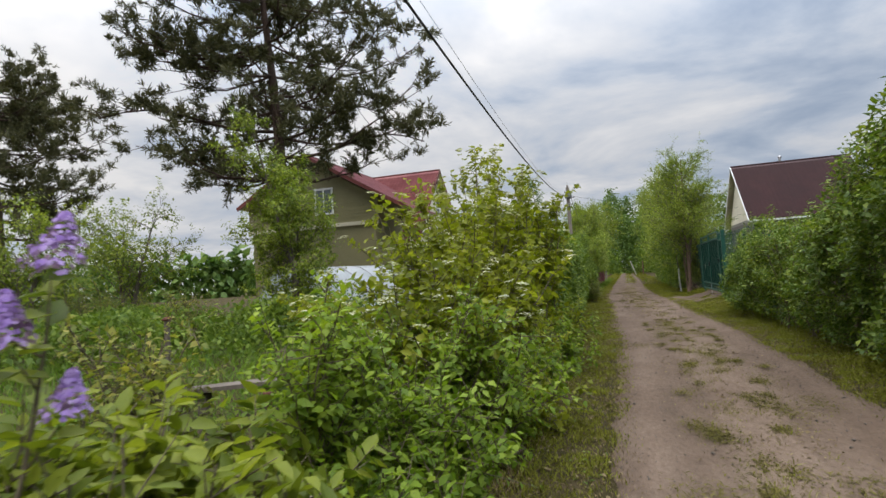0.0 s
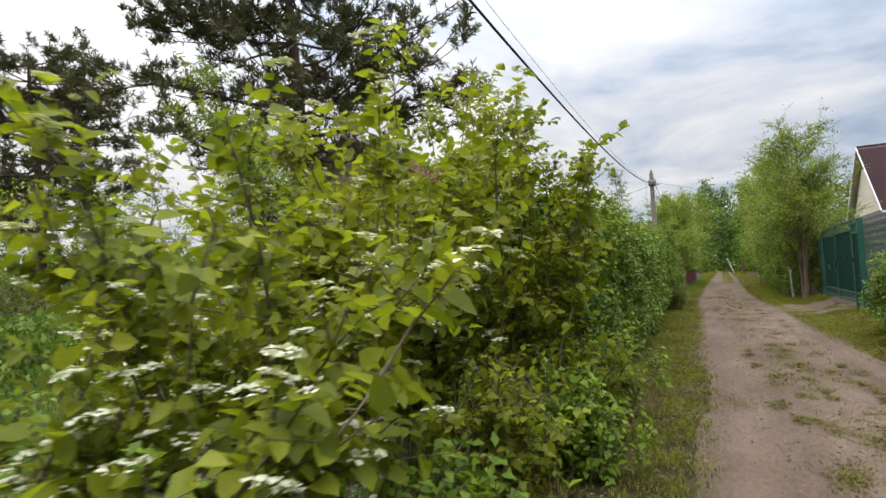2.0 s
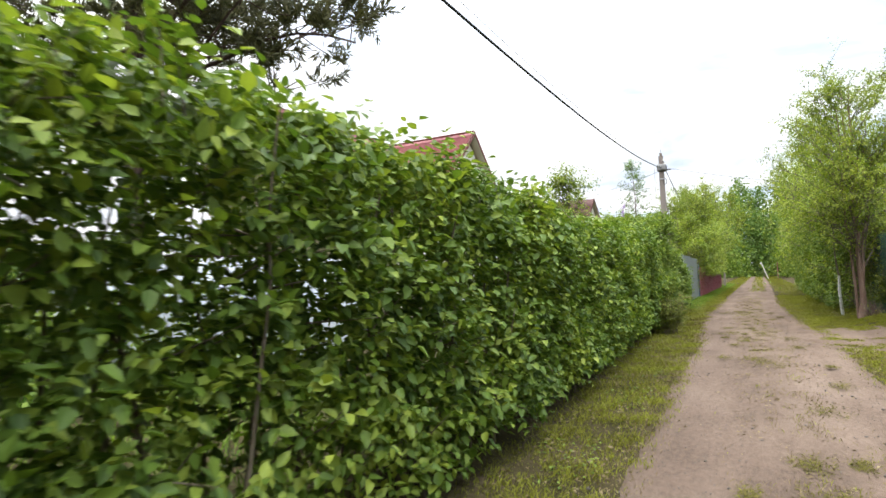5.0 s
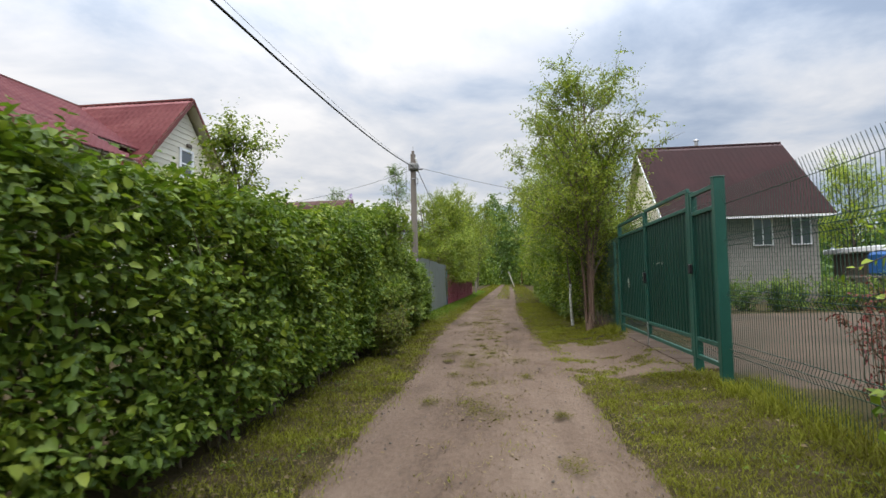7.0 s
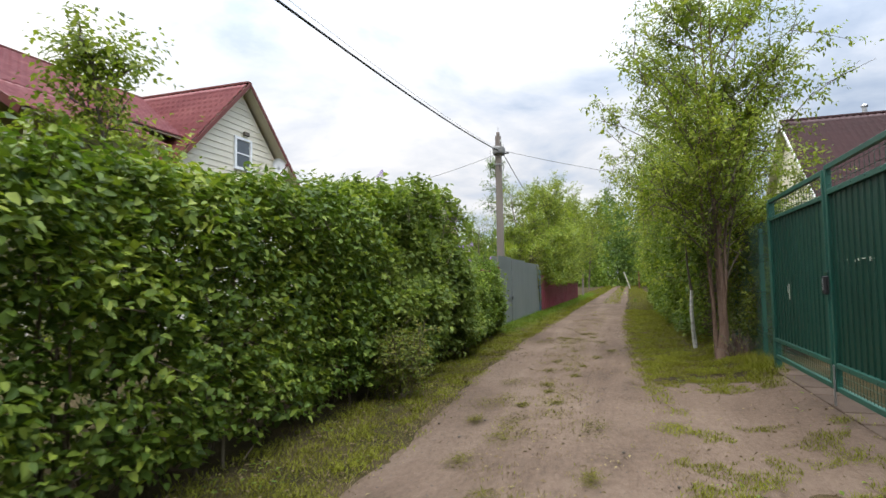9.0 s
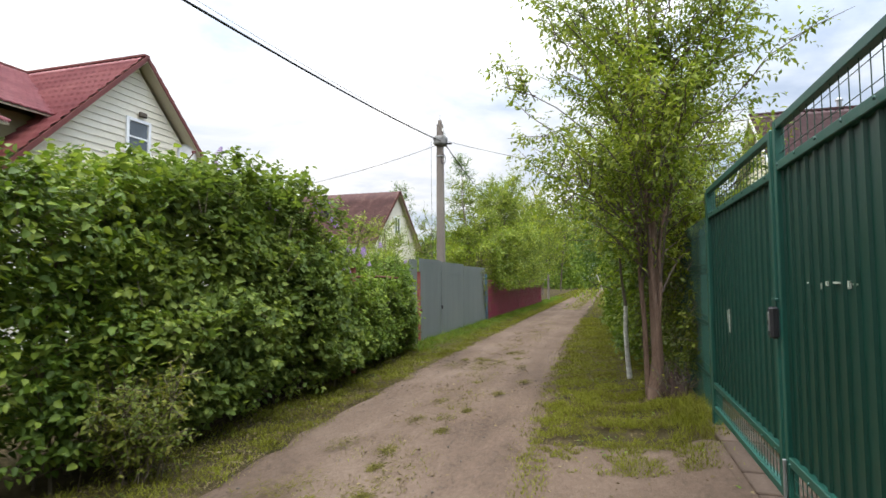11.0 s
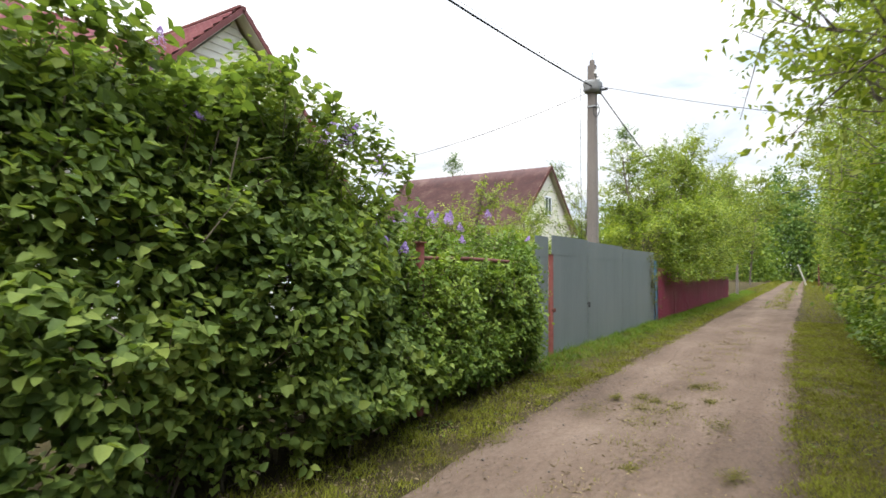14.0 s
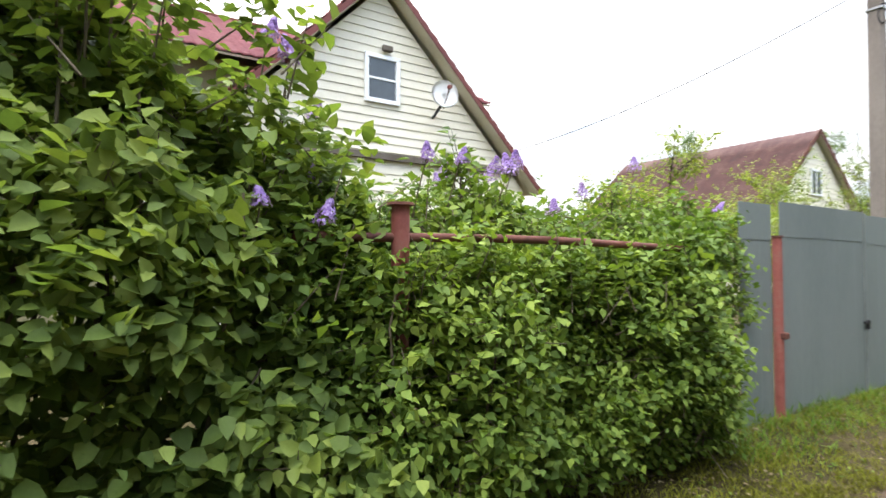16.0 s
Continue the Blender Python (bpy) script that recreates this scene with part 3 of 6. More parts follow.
    a = rng.uniform(0, 2 * math.pi, n)
    D = np.stack([np.cos(a), np.sin(a), rng.uniform(-0.1, 0.25, n)], -1)
    N = np.stack([0 * a, 0 * a, 1 + 0 * a], -1) + rng.normal(0, 0.35, (n, 3))
    L = rng.uniform(0.012, 0.05, n)
    tagged(hang("lane_litter", leaf_mesh("lane_litter", P, D, N, L, L * 0.5, M_DEBRIS, simple=True)), "dry brown leaves and bits of turf on the lane", "litter", kind="stuff")


build_grass()


# ==== shrubs and trees ====
def plant(name, label, category, branches, bark, leaves, mat, extra=None, sides=5, group="", simple=False):
    ob = thing(name, label, category, group=group)
    if branches:
        hang("branching", tube_mesh("branching", branches, bark, sides), ob)
    P, D, N, L, W = leaves
    hang("foliage", leaf_mesh("foliage", P, D, N, L, W, mat, simple=simple), ob)
    for nm, me, lab in extra or ():
        hang(nm, me, ob, lab)
    return ob


def hedge(name, label, y0, y1, front, back, top, n, mat, leaf, seed, bottom=0.12, rough=0.16, stem_gap=0.26, k=7, twig=0.22, hole=0.0, group="", simple=False, flat=0.8, slope=(0.35, 0.28), limit=0.22, fill=0.0, broad=0.0):
    """A clipped or loose row of shrubs along the lane; front, back and top are functions of y."""
    rng = np.random.default_rng(seed)
    y = rng.uniform(y0, y1, n)
    f, b, t = front(y), back(y), top(y)
    g = ground_z(y)
    which = rng.uniform(0, 1, n)
    h = rng.uniform(0, 1, n) ** 0.9
    depth = rng.exponential(0.13, n)
    sgn = np.sign(f - b)
    # front face, top, back face, ends
    x = np.where(which < 0.58, f - sgn * depth, np.where(which < 0.75, b + (f - b) * rng.uniform(0, 1, n), b + sgn * depth))
    z = np.where((which >= 0.58) & (which < 0.75), t - depth * 0.8, g + bottom + (t - g - bottom) * h)
    shoulder = np.clip((z - (t - slope[0])) / slope[0], 0, 1) ** 2
    x = x - np.where(which < 0.58, sgn * shoulder * slope[1], 0) + np.where(which >= 0.75, sgn * shoulder * slope[1], 0)
    core = rng.uniform(0, 1, n) < fill
    x = np.where(core, b + (f - b) * rng.uniform(0.15, 0.8, n), x)
    foot = np.clip(1 - (z - g) / 0.5, 0, 1)
    x = x - np.where(which < 0.58, sgn * foot * 0.08, 0)
    P = np.stack([x, y, z], -1)
    bumps = lump(P, 1.3, seed) * rough + lump(P, 3.6, seed + 5) * rough * 0.6
    out = np.stack([np.where((which >= 0.58) & (which < 0.75), 0.15, np.where(which < 0.58, sgn, -sgn)), rng.normal(0, 0.25, n), np.where((which >= 0.58) & (which < 0.75), 1.0, 0.25)], -1)
    P = P + unit(out) * np.clip(bumps, -0.4, limit)[:, None]
    thin = lump(P, 2.2, seed + 9)
    keep = (thin > -0.75 + hole) | (rng.uniform(0, 1, n) < 0.25)
    keep &= ~((foot > 0.5) & (rng.uniform(0, 1, n) < 0.2))
    P, out = P[keep], out[keep]
    way = unit(out + rng.normal(0, 0.5, P.shape) + np.array([0, 0, 0.25]))
    root = P - way * twig * 0.6
    lp, ld, ln = sprigs(rng, root, way, rng.uniform(0.7, 1.4, len(P)) * twig, k, up=flat, level=min(1.0, 0.75 / flat))
    L = leaf * rng.uniform(0.55, 1.25, len(lp))
    paths = []
    for yy in np.arange(y0 + 0.1, y1, stem_gap):
        for c in range(2):
            yb = yy + rng.uniform(-0.1, 0.1)
            fx, bx, tz, gz = float(front(yb)), float(back(yb)), float(top(yb)), float(ground_z(yb))
            xb = bx + (fx - bx) * rng.uniform(0.35, 0.8)
            n_p = 7
            s = np.linspace(0, 1, n_p)
            px = xb + (rng.uniform(-0.35, 0.35)) * s + rng.normal(0, 0.03, n_p)
            py = yb + rng.uniform(-0.3, 0.3) * s + rng.normal(0, 0.03, n_p)
            pz = gz - 0.05 + (tz - gz) * rng.uniform(0.75, 0.95) * s
            paths.append((np.stack([px, py, pz], -1), 0.014 * (1 - 0.75 * s) + 0.002))
    sel = rng.permutation(len(root))[: min(len(root), 1500)]
    s3 = np.linspace(-0.6, 1.0, 3)
    for i in sel:
        paths.append((root[i] + way[i] * s3[:, None] * twig, np.array([0.005, 0.0035, 0.0015])))
    return plant(name, label, "hedge", paths, M_TWIG, (lp, ld, ln, L, L * rng.uniform(0.6 + broad, 0.78 + broad, len(L))), mat, sides=4, group=group, simple=simple)


def shoots(rng, base, n, height, spread, points=8, wander=0.05, r0=0.012):
    """Stems that rise and arch outwards from a foot."""
    out = []
    for i in range(n):
        a = rng.uniform(0, 2 * math.pi)
        r = spread * math.sqrt(rng.uniform(0.02, 1))
        h = height * rng.uniform(0.65, 1.05) * (1 - 0.25 * (r / max(spread, 1e-6)) ** 2)
        s = np.linspace(0, 1, points)
        foot = rng.normal(0, spread * 0.22, 2)
        p = np.stack([base[0] + foot[0] + math.cos(a) * r * s ** 1.5, base[1] + foot[1] + math.sin(a) * r * s ** 1.5, base[2] + h * s ** 0.9], -1)
        p[1:, :2] += np.cumsum(rng.normal(0, wander, (points - 1, 2)), 0) * 0.6
        out.append((p, r0 * (1 - 0.8 * s) + 0.002))
    return out


def side_twigs(rng, stems, per, length, start=0.3):
    """Twigs that leave the stems sideways: feet, ways, lengths."""
    R, Wy = [], []
    for p, r in stems:
        m = len(p) - 1
        t = rng.uniform(start, 1.0, per) * m
        i = np.minimum(t.astype(int), m - 1)
        f = (t - i)[:, None]
        R.append(p[i] * (1 - f) + p[i + 1] * f)
        tan = unit(p[i + 1] - p[i])
        Wy.append(unit(tan * 0.6 + rng.normal(0, 0.7, (per, 3)) + np.array([0, 0, 0.15])))
    R, Wy = np.concatenate(R), np.concatenate(Wy)
    return R, Wy, length * rng.uniform(0.5, 1.3, len(R))


def shrub(name, label, category, base, n, height, spread, per, twig, k, leaf, mat, seed, ratio=0.62, start=0.3, r0=0.012, bark=None, extra=None, stretch=(1, 1), group="", droop=0.25, simple=False):
    rng = np.random.default_rng(seed)
    b0 = np.array([base[0], base[1], float(ground_z(base[1])) - 0.06])
    stems = shoots(rng, b0, n, height, spread, r0=r0)
    stems = [(np.stack([b0[0] + (p[:, 0] - b0[0]) * stretch[0], b0[1] + (p[:, 1] - b0[1]) * stretch[1], p[:, 2]], -1), r) for p, r in stems]
    R, Wy, T = side_twigs(rng, stems, per, twig, start)
    lp, ld, ln = sprigs(rng, R, Wy, T, k, droop=droop)
    L = leaf * rng.uniform(0.55, 1.25, len(lp))
    s3 = np.linspace(0, 1.0, 3)
    few = rng.permutation(len(R))[:700]
    paths = stems + [(R[i] + Wy[i] * s3[:, None] * T[i], np.array([0.004, 0.003, 0.0015])) for i in few]
    ex = extra(rng, R, Wy, T) if extra else None
    return plant(name, label, category, paths, bark or M_TWIG, (lp, ld, ln, L, L * ratio * rng.uniform(0.85, 1.15, len(L))), mat, ex, sides=3, group=group, simple=simple)


def tree(name, label, base, height, r0, crown_r, n_limb, per, twig, k, leaf, mat, seed, bark=None, low=0.25, stems=1, ratio=0.6, rise=0.9, category="tree", stretch=1.0, taper_top=0.25, group="", droop=0.35, sub=5, simple=True, side=0.65):
    """A trunk (or several) with rising limbs, branchlets and leafy twigs."""
    rng = np.random.default_rng(seed)
    g = np.array([base[0], base[1], float(ground_z(base[1])) - 0.08])
    trunks, limbs = [], []
    for s in range(stems):
        s_p = np.linspace(0, 1, 12)
        lean = rng.normal(0, 0.05 if stems == 1 else 0.1, 2)
        h = height * (1.0 if s == 0 else rng.uniform(0.6, 0.95))
        p = np.stack([g[0] + rng.normal(0, 0.05 if stems > 1 else 0) + lean[0] * h * s_p ** 1.4, g[1] + rng.normal(0, 0.05 if stems > 1 else 0) + lean[1] * h * s_p ** 1.4, g[2] + h * s_p], -1)
        p[1:, :2] += np.cumsum(rng.normal(0, 0.03, (11, 2)), 0)
        rad = r0 * (1.0 if s == 0 else side) * (1 - 0.9 * s_p) + 0.006
        rad[0] *= 1.35
        trunks.append((p, rad))
        for i in range(n_limb // stems):
            t = low + (1 - low) * rng.uniform(0, 1) ** 0.85
            j = min(int(t * 11), 10)
            f = t * 11 - j
            q = p[j] * (1 - f) + p[j + 1] * f
            a = rng.uniform(0, 2 * math.pi)
            reach = crown_r * (math.sin(math.pi * min(1.0, (t - low) / (1 - low) * (1 - taper_top) + 0.22)) ** 0.7) * rng.uniform(0.55, 1.1)
            u = np.linspace(0, 1, 6)
            el = rise * rng.uniform(0.6, 1.3)
            lp = np.stack([q[0] + math.cos(a) * reach * u, q[1] + math.sin(a) * reach * u * stretch, q[2] + reach * el * u ** 0.8 - 0.12 * reach * u ** 3], -1)
            lp[1:] += np.cumsum(rng.normal(0, 0.05 * reach / 2, (5, 3)), 0) * 0.6
            limbs.append((lp, (r0 * 0.24 * (1 - t * 0.6)) * (1 - 0.85 * u) + 0.003))
    R, Wy, T = side_twigs(rng, limbs, sub, crown_r * 0.4, 0.25)
    Wy = unit(Wy + np.array([0, 0, 0.2]))
    u4 = np.linspace(0, 1, 3)
    branchlets = [(R[i] + Wy[i] * u4[:, None] * T[i] + rng.normal(0, 0.02, (3, 3)), 0.007 * (1 - 0.8 * u4) + 0.0015) for i in range(len(R))]
    tops = [(p[7:], r[7:]) for p, r in trunks]
    R, Wy, T = side_twigs(rng, branchlets + limbs + tops, per, twig, 0.15)
    P, D, N = sprigs(rng, R, Wy, T, k, droop=droop)
    L = leaf * rng.uniform(0.55, 1.25, len(P))
    ob = thing(name, label, category, group=group)
    hang("trunk", tube_mesh("trunk", trunks, bark or M_BARK, 9), ob)
    hang("branching", tube_mesh("branching", limbs + branchlets, M_BARK, 3), ob)
    hang("crown", leaf_mesh("crown", P, D, N, L, L * ratio * rng.uniform(0.85, 1.15, len(L)), mat, simple=simple), ob)
    return ob


def pine(name, label, base, height, crown_low, radius, whorls, seed, tuft=0.225, lean=0.0, boughs=()):
    rng = np.random.default_rng(seed)
    g = np.array([base[0], base[1], float(ground_z(base[1])) - 0.1])
    s = np.linspace(0, 1, 14)
    p = np.stack([g[0] + lean * s + 0.2 * np.sin(s * 5), g[1] + 0.15 * np.sin(s * 4), g[2] + height * s], -1)
    trunk = (p, 0.27 * (1 - 0.85 * s) + 0.02)
    limbs, subs = [], []
    for w in range(whorls):
        t = crown_low + (1 - crown_low) * (w + rng.uniform(0, 0.7)) / whorls
        q = np.array([np.interp(t, s, p[:, i]) for i in range(3)])
        for b in range(rng.integers(4, 7)):
            a = rng.uniform(0, 2 * math.pi)
            reach = radius * (0.35 + 0.65 * math.sin(math.pi * min(1, 0.3 + 0.62 * (t - crown_low) / (1 - crown_low)))) * rng.uniform(0.5, 1.1)
            u = np.linspace(0, 1, 7)
            z = reach * (-0.08 * np.sin(u * 3) + rng.uniform(-0.02, 0.3) * u ** 1.8)
            lp = np.stack([q[0] + math.cos(a) * reach * u, q[1] + math.sin(a) * reach * u, q[2] + z], -1)
            lp[1:] += np.cumsum(rng.normal(0, 0.045 * reach / 3, (6, 3)), 0)
            limbs.append((lp, 0.06 * (1 - t * 0.5) * (1 - 0.85 * u) + 0.008))
    for tip in boughs:
        q = np.array([np.interp(tip[2] - 0.2, p[:, 2], p[:, i]) for i in range(3)])
        u = np.linspace(0, 1, 9)[:, None]
        lp = q * (1 - u) + np.array(tip) * u
        lp[:, 2] += 0.35 * np.sin(u[:, 0] * 3.1) - 0.25 * np.sin(u[:, 0] * 6)
        limbs += [(lp, 0.06 * (1 - 0.85 * u[:, 0]) + 0.01)] * 2
    R, Wy, T = side_twigs(rng, limbs, 10, radius * 0.27, 0.3)
    Wy = unit(Wy * np.array([1, 1, 0.55]) + np.array([0, 0, 0.18]))
    u4 = np.linspace(0, 1, 4)
    subs = [(R[i] + Wy[i] * u4[:, None] * T[i] + rng.normal(0, 0.03, (4, 3)), 0.012 * (1 - 0.8 * u4) + 0.003) for i in range(len(R))]
    R, Wy, T = side_twigs(rng, subs, 12, 0.28, 0.5)
    Wy = unit(Wy + np.array([0, 0, 0.45]))
    # every shoot carries a brush of needles
    q = 13
    n = len(R)
    st = rng.uniform(0, 1, (n, q))
    B = R[:, None] + Wy[:, None] * (st * T[:, None])[..., None]
    D = unit(Wy[:, None] * 0.9 + rng.normal(0, 0.6, (n, q, 3)))
    B, D = B.reshape(-1, 3), D.reshape(-1, 3)
    N = rng.normal(0, 1, B.shape)
    L = tuft * rng.uniform(0.6, 1.2, len(B))
    ob = thing(name, label, "pine tree")
    hang("trunk", tube_mesh("trunk", [trunk], M_PINEBARK, 10), ob)
    hang("branching", tube_mesh("branching", limbs + subs, M_PINEBARK, 4), ob)
    hang("crown", leaf_mesh("crown", B, D, N, L, L * 0.2, L_PINE, 0.1, 0.05, True), ob)
    return ob


def flat_heads(rng, places, size, mat, name, per=32):
    """Flat-topped flower heads made of small florets."""
    n = len(places)
    a, r = rng.uniform(0, 2 * math.pi, (n, per)), np.sqrt(rng.uniform(0, 1, (n, per)))
    s = size * rng.uniform(0.6, 1.2, (n, 1))
    tilt = rng.normal(0, 0.25, (n, 1, 2))
    x, y = np.cos(a) * r * s, np.sin(a) * r * s
    z = -0.25 * s * r ** 2 + x * tilt[..., 0] + y * tilt[..., 1]
    P = (places[:, None] + np.stack([x, y, z], -1)).reshape(-1, 3)
    D = rng.normal(0, 1, P.shape) * np.array([1, 1, 0.2])
    L = rng.uniform(0.02, 0.034, len(P))
    return leaf_mesh(name, P - unit(D) * L[:, None] * 0.5, D, np.tile([0, 0, 1.0], (len(P), 1)) + rng.normal(0, 0.2, P.shape), L, L * 0.95, mat, 0.1, 0.1, True)


def panicles(rng, places, length, mat, name, per=220):
    """Upright cone-shaped lilac flower heads."""
    n = len(places)
    t = rng.uniform(0, 1, (n, per)) ** 0.8
    a = rng.uniform(0, 2 * math.pi, (n, per))
    ln = length * rng.uniform(0.7, 1.15, (n, 1))
    r = ln * 0.5 * (1 - t) ** 0.45 * (0.55 + 0.45 * np.sin(np.pi * np.clip(t + 0.25, 0, 1))) * np.sqrt(rng.uniform(0.2, 1, (n, per))) + 0.006
    lean = rng.normal(0, 0.3, (n, 1, 2))
    P = places[:, None] + np.stack([np.cos(a) * r + lean[..., 0] * t * ln, np.sin(a) * r + lean[..., 1] * t * ln, t * ln], -1)
    N = np.stack([np.cos(a), np.sin(a), 0.5 + 0 * a], -1).reshape(-1, 3)
    P = P.reshape(-1, 3)
    D = np.cross(N, rng.normal(0, 1, P.shape))
    L = rng.uniform(0.013, 0.022, len(P))
    return leaf_mesh(name, P - unit(D) * L[:, None] * 0.5, D, N, L, L * 0.8, mat, 0.2, 0.1, True)


const = lambda v: (lambda y: np.full_like(np.asarray(y, float), v))
curve = lambda ys, vs: (lambda y: np.interp(y, ys, vs))

hedge("hedge", "tall clipped green broadleaf hedge beside the lane", -0.9, 14.2, curve([-0.9, 5, 8.5, 10.5, 14.2], [-0.62, -0.68, -0.84, -0.96, -1.0]), curve([-0.9, 5, 14.2], [-1.9, -1.95, -2.25]), curve([0, 3.3, 5, 7, 9, 12, 14.2], [2.2, 2.22, 2.14, 2.05, 2.12, 2.24, 2.38]), 17400, L_HEDGE, 0.074, 21, fill=0.24, hole=0.28, rough=0.15)
hedge("lilac_hedge", "dark green lilac bushes in a loose row", 13.9, 18.6, curve([13.9, 16, 18.6], [-1.05, -0.95, -1.15]), const(-2.6), curve([13.9, 14.9, 15.5, 16.2, 16.8, 17.3, 17.8, 18.3, 18.6], [2.4, 2.62, 2.84, 2.8, 2.85, 2.6, 2.3, 2.0, 1.75]), 9200, L_LILAC, 0.08, 22, fill=0.2, rough=0.4, k=7, flat=0.7, slope=(1.2, 0.75), limit=0.3, hole=0.08, broad=0.12)
hedge("low_hedge", "leafy green shrubs overgrowing an old pipe fence", 18.15, 21.75, curve([18.4, 21, 21.75], [-1.2, -1.22, -1.4]), const(-2.1), curve([18.15, 18.6, 20.6, 21.75], [1.72, 1.5, 1.52, 1.66]), 7000, L_LOW, 0.066, 23, rough=0.3, simple=True, flat=0.75, hole=0.15, limit=0.16)
hedge("back_shrubs", "leafy green shrubs behind the old pipe fence", 18.3, 22.3, const(-1.62), const(-2.6), curve([18.3, 18.75, 19.2, 20.5, 22.3], [2.1, 1.75, 1.85, 1.9, 1.85]), 2600, L_LOW, 0.07, 28, bottom=0.9, rough=0.4, simple=True, stem_gap=0.5)
hedge("right_hedge", "high dense rounded green hedge across the lane", -6, -1.0, const(3.25), const(4.7), curve([-6, -2.7, -1.6, -1.0], [3.15, 2.9, 2.5, 2.1]), 5400, L_HEDGE, 0.08, 24, rough=0.6, k=7, limit=0.45, slope=(1.3, 0.6), simple=True)
hedge("right_hedge", "lower yellowish green bushes across the lane", -1.4, 6.8, curve([-1.4, 5.5, 6.8], [3.2, 3.2, 3.5]), const(4.5), curve([-1.4, 0.5, 5.5, 6.8], [2.05, 1.95, 1.85, 1.5]), 6400, L_HEDGE, 0.07, 25, rough=0.6, k=7, limit=0.45, slope=(1.0, 0.6), simple=True)


def few_white_heads(rng, R, Wy, T):
    i = np.argsort(-(R[:, 2] + rng.normal(0, 0.5, len(R))))[:120]
    pl = (R + Wy * T[:, None])[i] + np.array([0, 0, 0.03])
    return [("blossom", flat_heads(rng, pl, 0.05, F_WHITE, "blossom"), "flat creamy white flower clusters")]


def white_heads(rng, R, Wy, T):
    i = rng.permutation(len(R))[:200]
    pl = (R + Wy * T[:, None])[i] + np.array([0, 0, 0.03])
    return [("blossom", flat_heads(rng, pl, 0.058, F_WHITE, "blossom"), "flat creamy white flower clusters")]


NX, NY = 0.5, 0.2
for i, (bx, by, hh, sp, st) in enumerate([(-1.9, -3.4, 2.95, 1.05, 30), (-1.75, -4.9, 2.5, 0.95, 26), (-2.1, -1.7, 3.35, 0.9, 22), (-3.4, -4.0, 1.5, 0.7, 10), (-1.4, -2.2, 3.2, 0.75, 20), (-1.6, -5.9, 1.7, 0.8, 20)]):
    shrub("viburnum_bush", "light green bush with flat creamy white flower clusters", "bush", (bx + NX, by + NY), st, hh, sp, 30, 0.25, 7, 0.076, L_VIB, 40 + i, 0.84, 0.2, r0=0.0095, extra=few_white_heads if i in (2, 4) else white_heads, group="flowering bushes")
for i, (bx, by, hh, sp) in enumerate([(-1.2, -6.6, 1.35, 0.55), (-1.9, -7.0, 1.0, 0.55), (-1.3, -5.6, 0.95, 0.5), (-2.5, -5.4, 1.1, 0.5), (-1.1, -7.5, 0.85, 0.42), (-0.98, -6.4, 0.85, 0.4), (-1.5, -7.9, 1.45, 0.34), (-0.95, -8.4, 0.55, 0.35)]):
    shrub("spirea_bush", "bright fresh green leafy low bush", "bush", (bx + NX, by + NY), 22, hh, sp, 26, 0.22, 7, 0.066, L_SPIREA, 60 + i, 0.58, 0.12, r0=0.006, group="low green bushes", simple=True)


for i, (bx, by, hh) in enumerate([(-0.95, -4.7, 0.75), (-1.05, -3.7, 0.95), (-0.95, -2.8, 0.8), (-1.05, -1.9, 0.95), (-1.0, -1.0, 0.9), (-0.9, -5.6, 0.6)]):
    shrub("low_shoots", "low leafy shoots and twigs at the bush foot", "bush", (bx + NX, by + NY), 20, hh, 0.38, 18, 0.2, 6, 0.068, L_VIB if i % 2 else L_SPIREA, 70 + i, 0.7, 0.1, r0=0.006, group="shoots at the bush foot", simple=True)


def lilac_heads(k, length=0.17):
    def f(rng, R, Wy, T):
        z = R[:, 2] + rng.normal(0, 0.25, len(R))
        i = np.argsort(-z)[:k]
        return [("blossom", panicles(rng, (R + Wy * T[:, None])[i], length, F_LILAC, "blossom"), "pale purple lilac flower cones")]
    return f


shrub("lilac_bush", "young lilac shrub with pale purple flower heads", "bush", (-1.3 + NX, -9.5), 7, 1.42, 0.16, 10, 0.18, 5, 0.085, L_YOUNG, 80, 0.6, 0.3, extra=lilac_heads(3, 0.15))
for i, (bx, by, hh) in enumerate([(-1.12, -9.0, 1.05), (-1.6, -9.1, 1.1), (-1.5, -8.45, 0.95), (-2.0, -8.7, 1.1), (-0.95, -9.5, 0.7)]):
    shrub("lilac_bush", "leafy young lilac shoots beside the lane", "bush", (bx + NX, by), 18, hh, 0.36, 14, 0.2, 7, 0.1, L_YOUNG, 181 + i, 0.55, 0.15, r0=0.007, group="young lilac shoots")
shrub("lilac_bush", "purple flowering lilac rising above the hedge", "bush", (-1.9, 16.6), 14, 3.1, 0.7, 24, 0.25, 7, 0.09, L_LILAC, 82, 0.7, 0.4, extra=lilac_heads(5), r0=0.016)
shrub("lilac_bush", "thin lilac shoots with purple flowers above the hedge", "bush", (-1.5, 18.15), 6, 2.45, 0.18, 14, 0.16, 5, 0.075, L_LILAC, 85, 0.7, 0.6, extra=lilac_heads(2, 0.13), r0=0.01)
shrub("lilac_bush", "purple flowering lilac behind the pipe fence", "bush", (-2.0, 19.6), 26, 2.35, 0.65, 30, 0.25, 7, 0.07, L_LOW, 83, 0.7, 0.35, extra=lilac_heads(3, 0.13), r0=0.016)

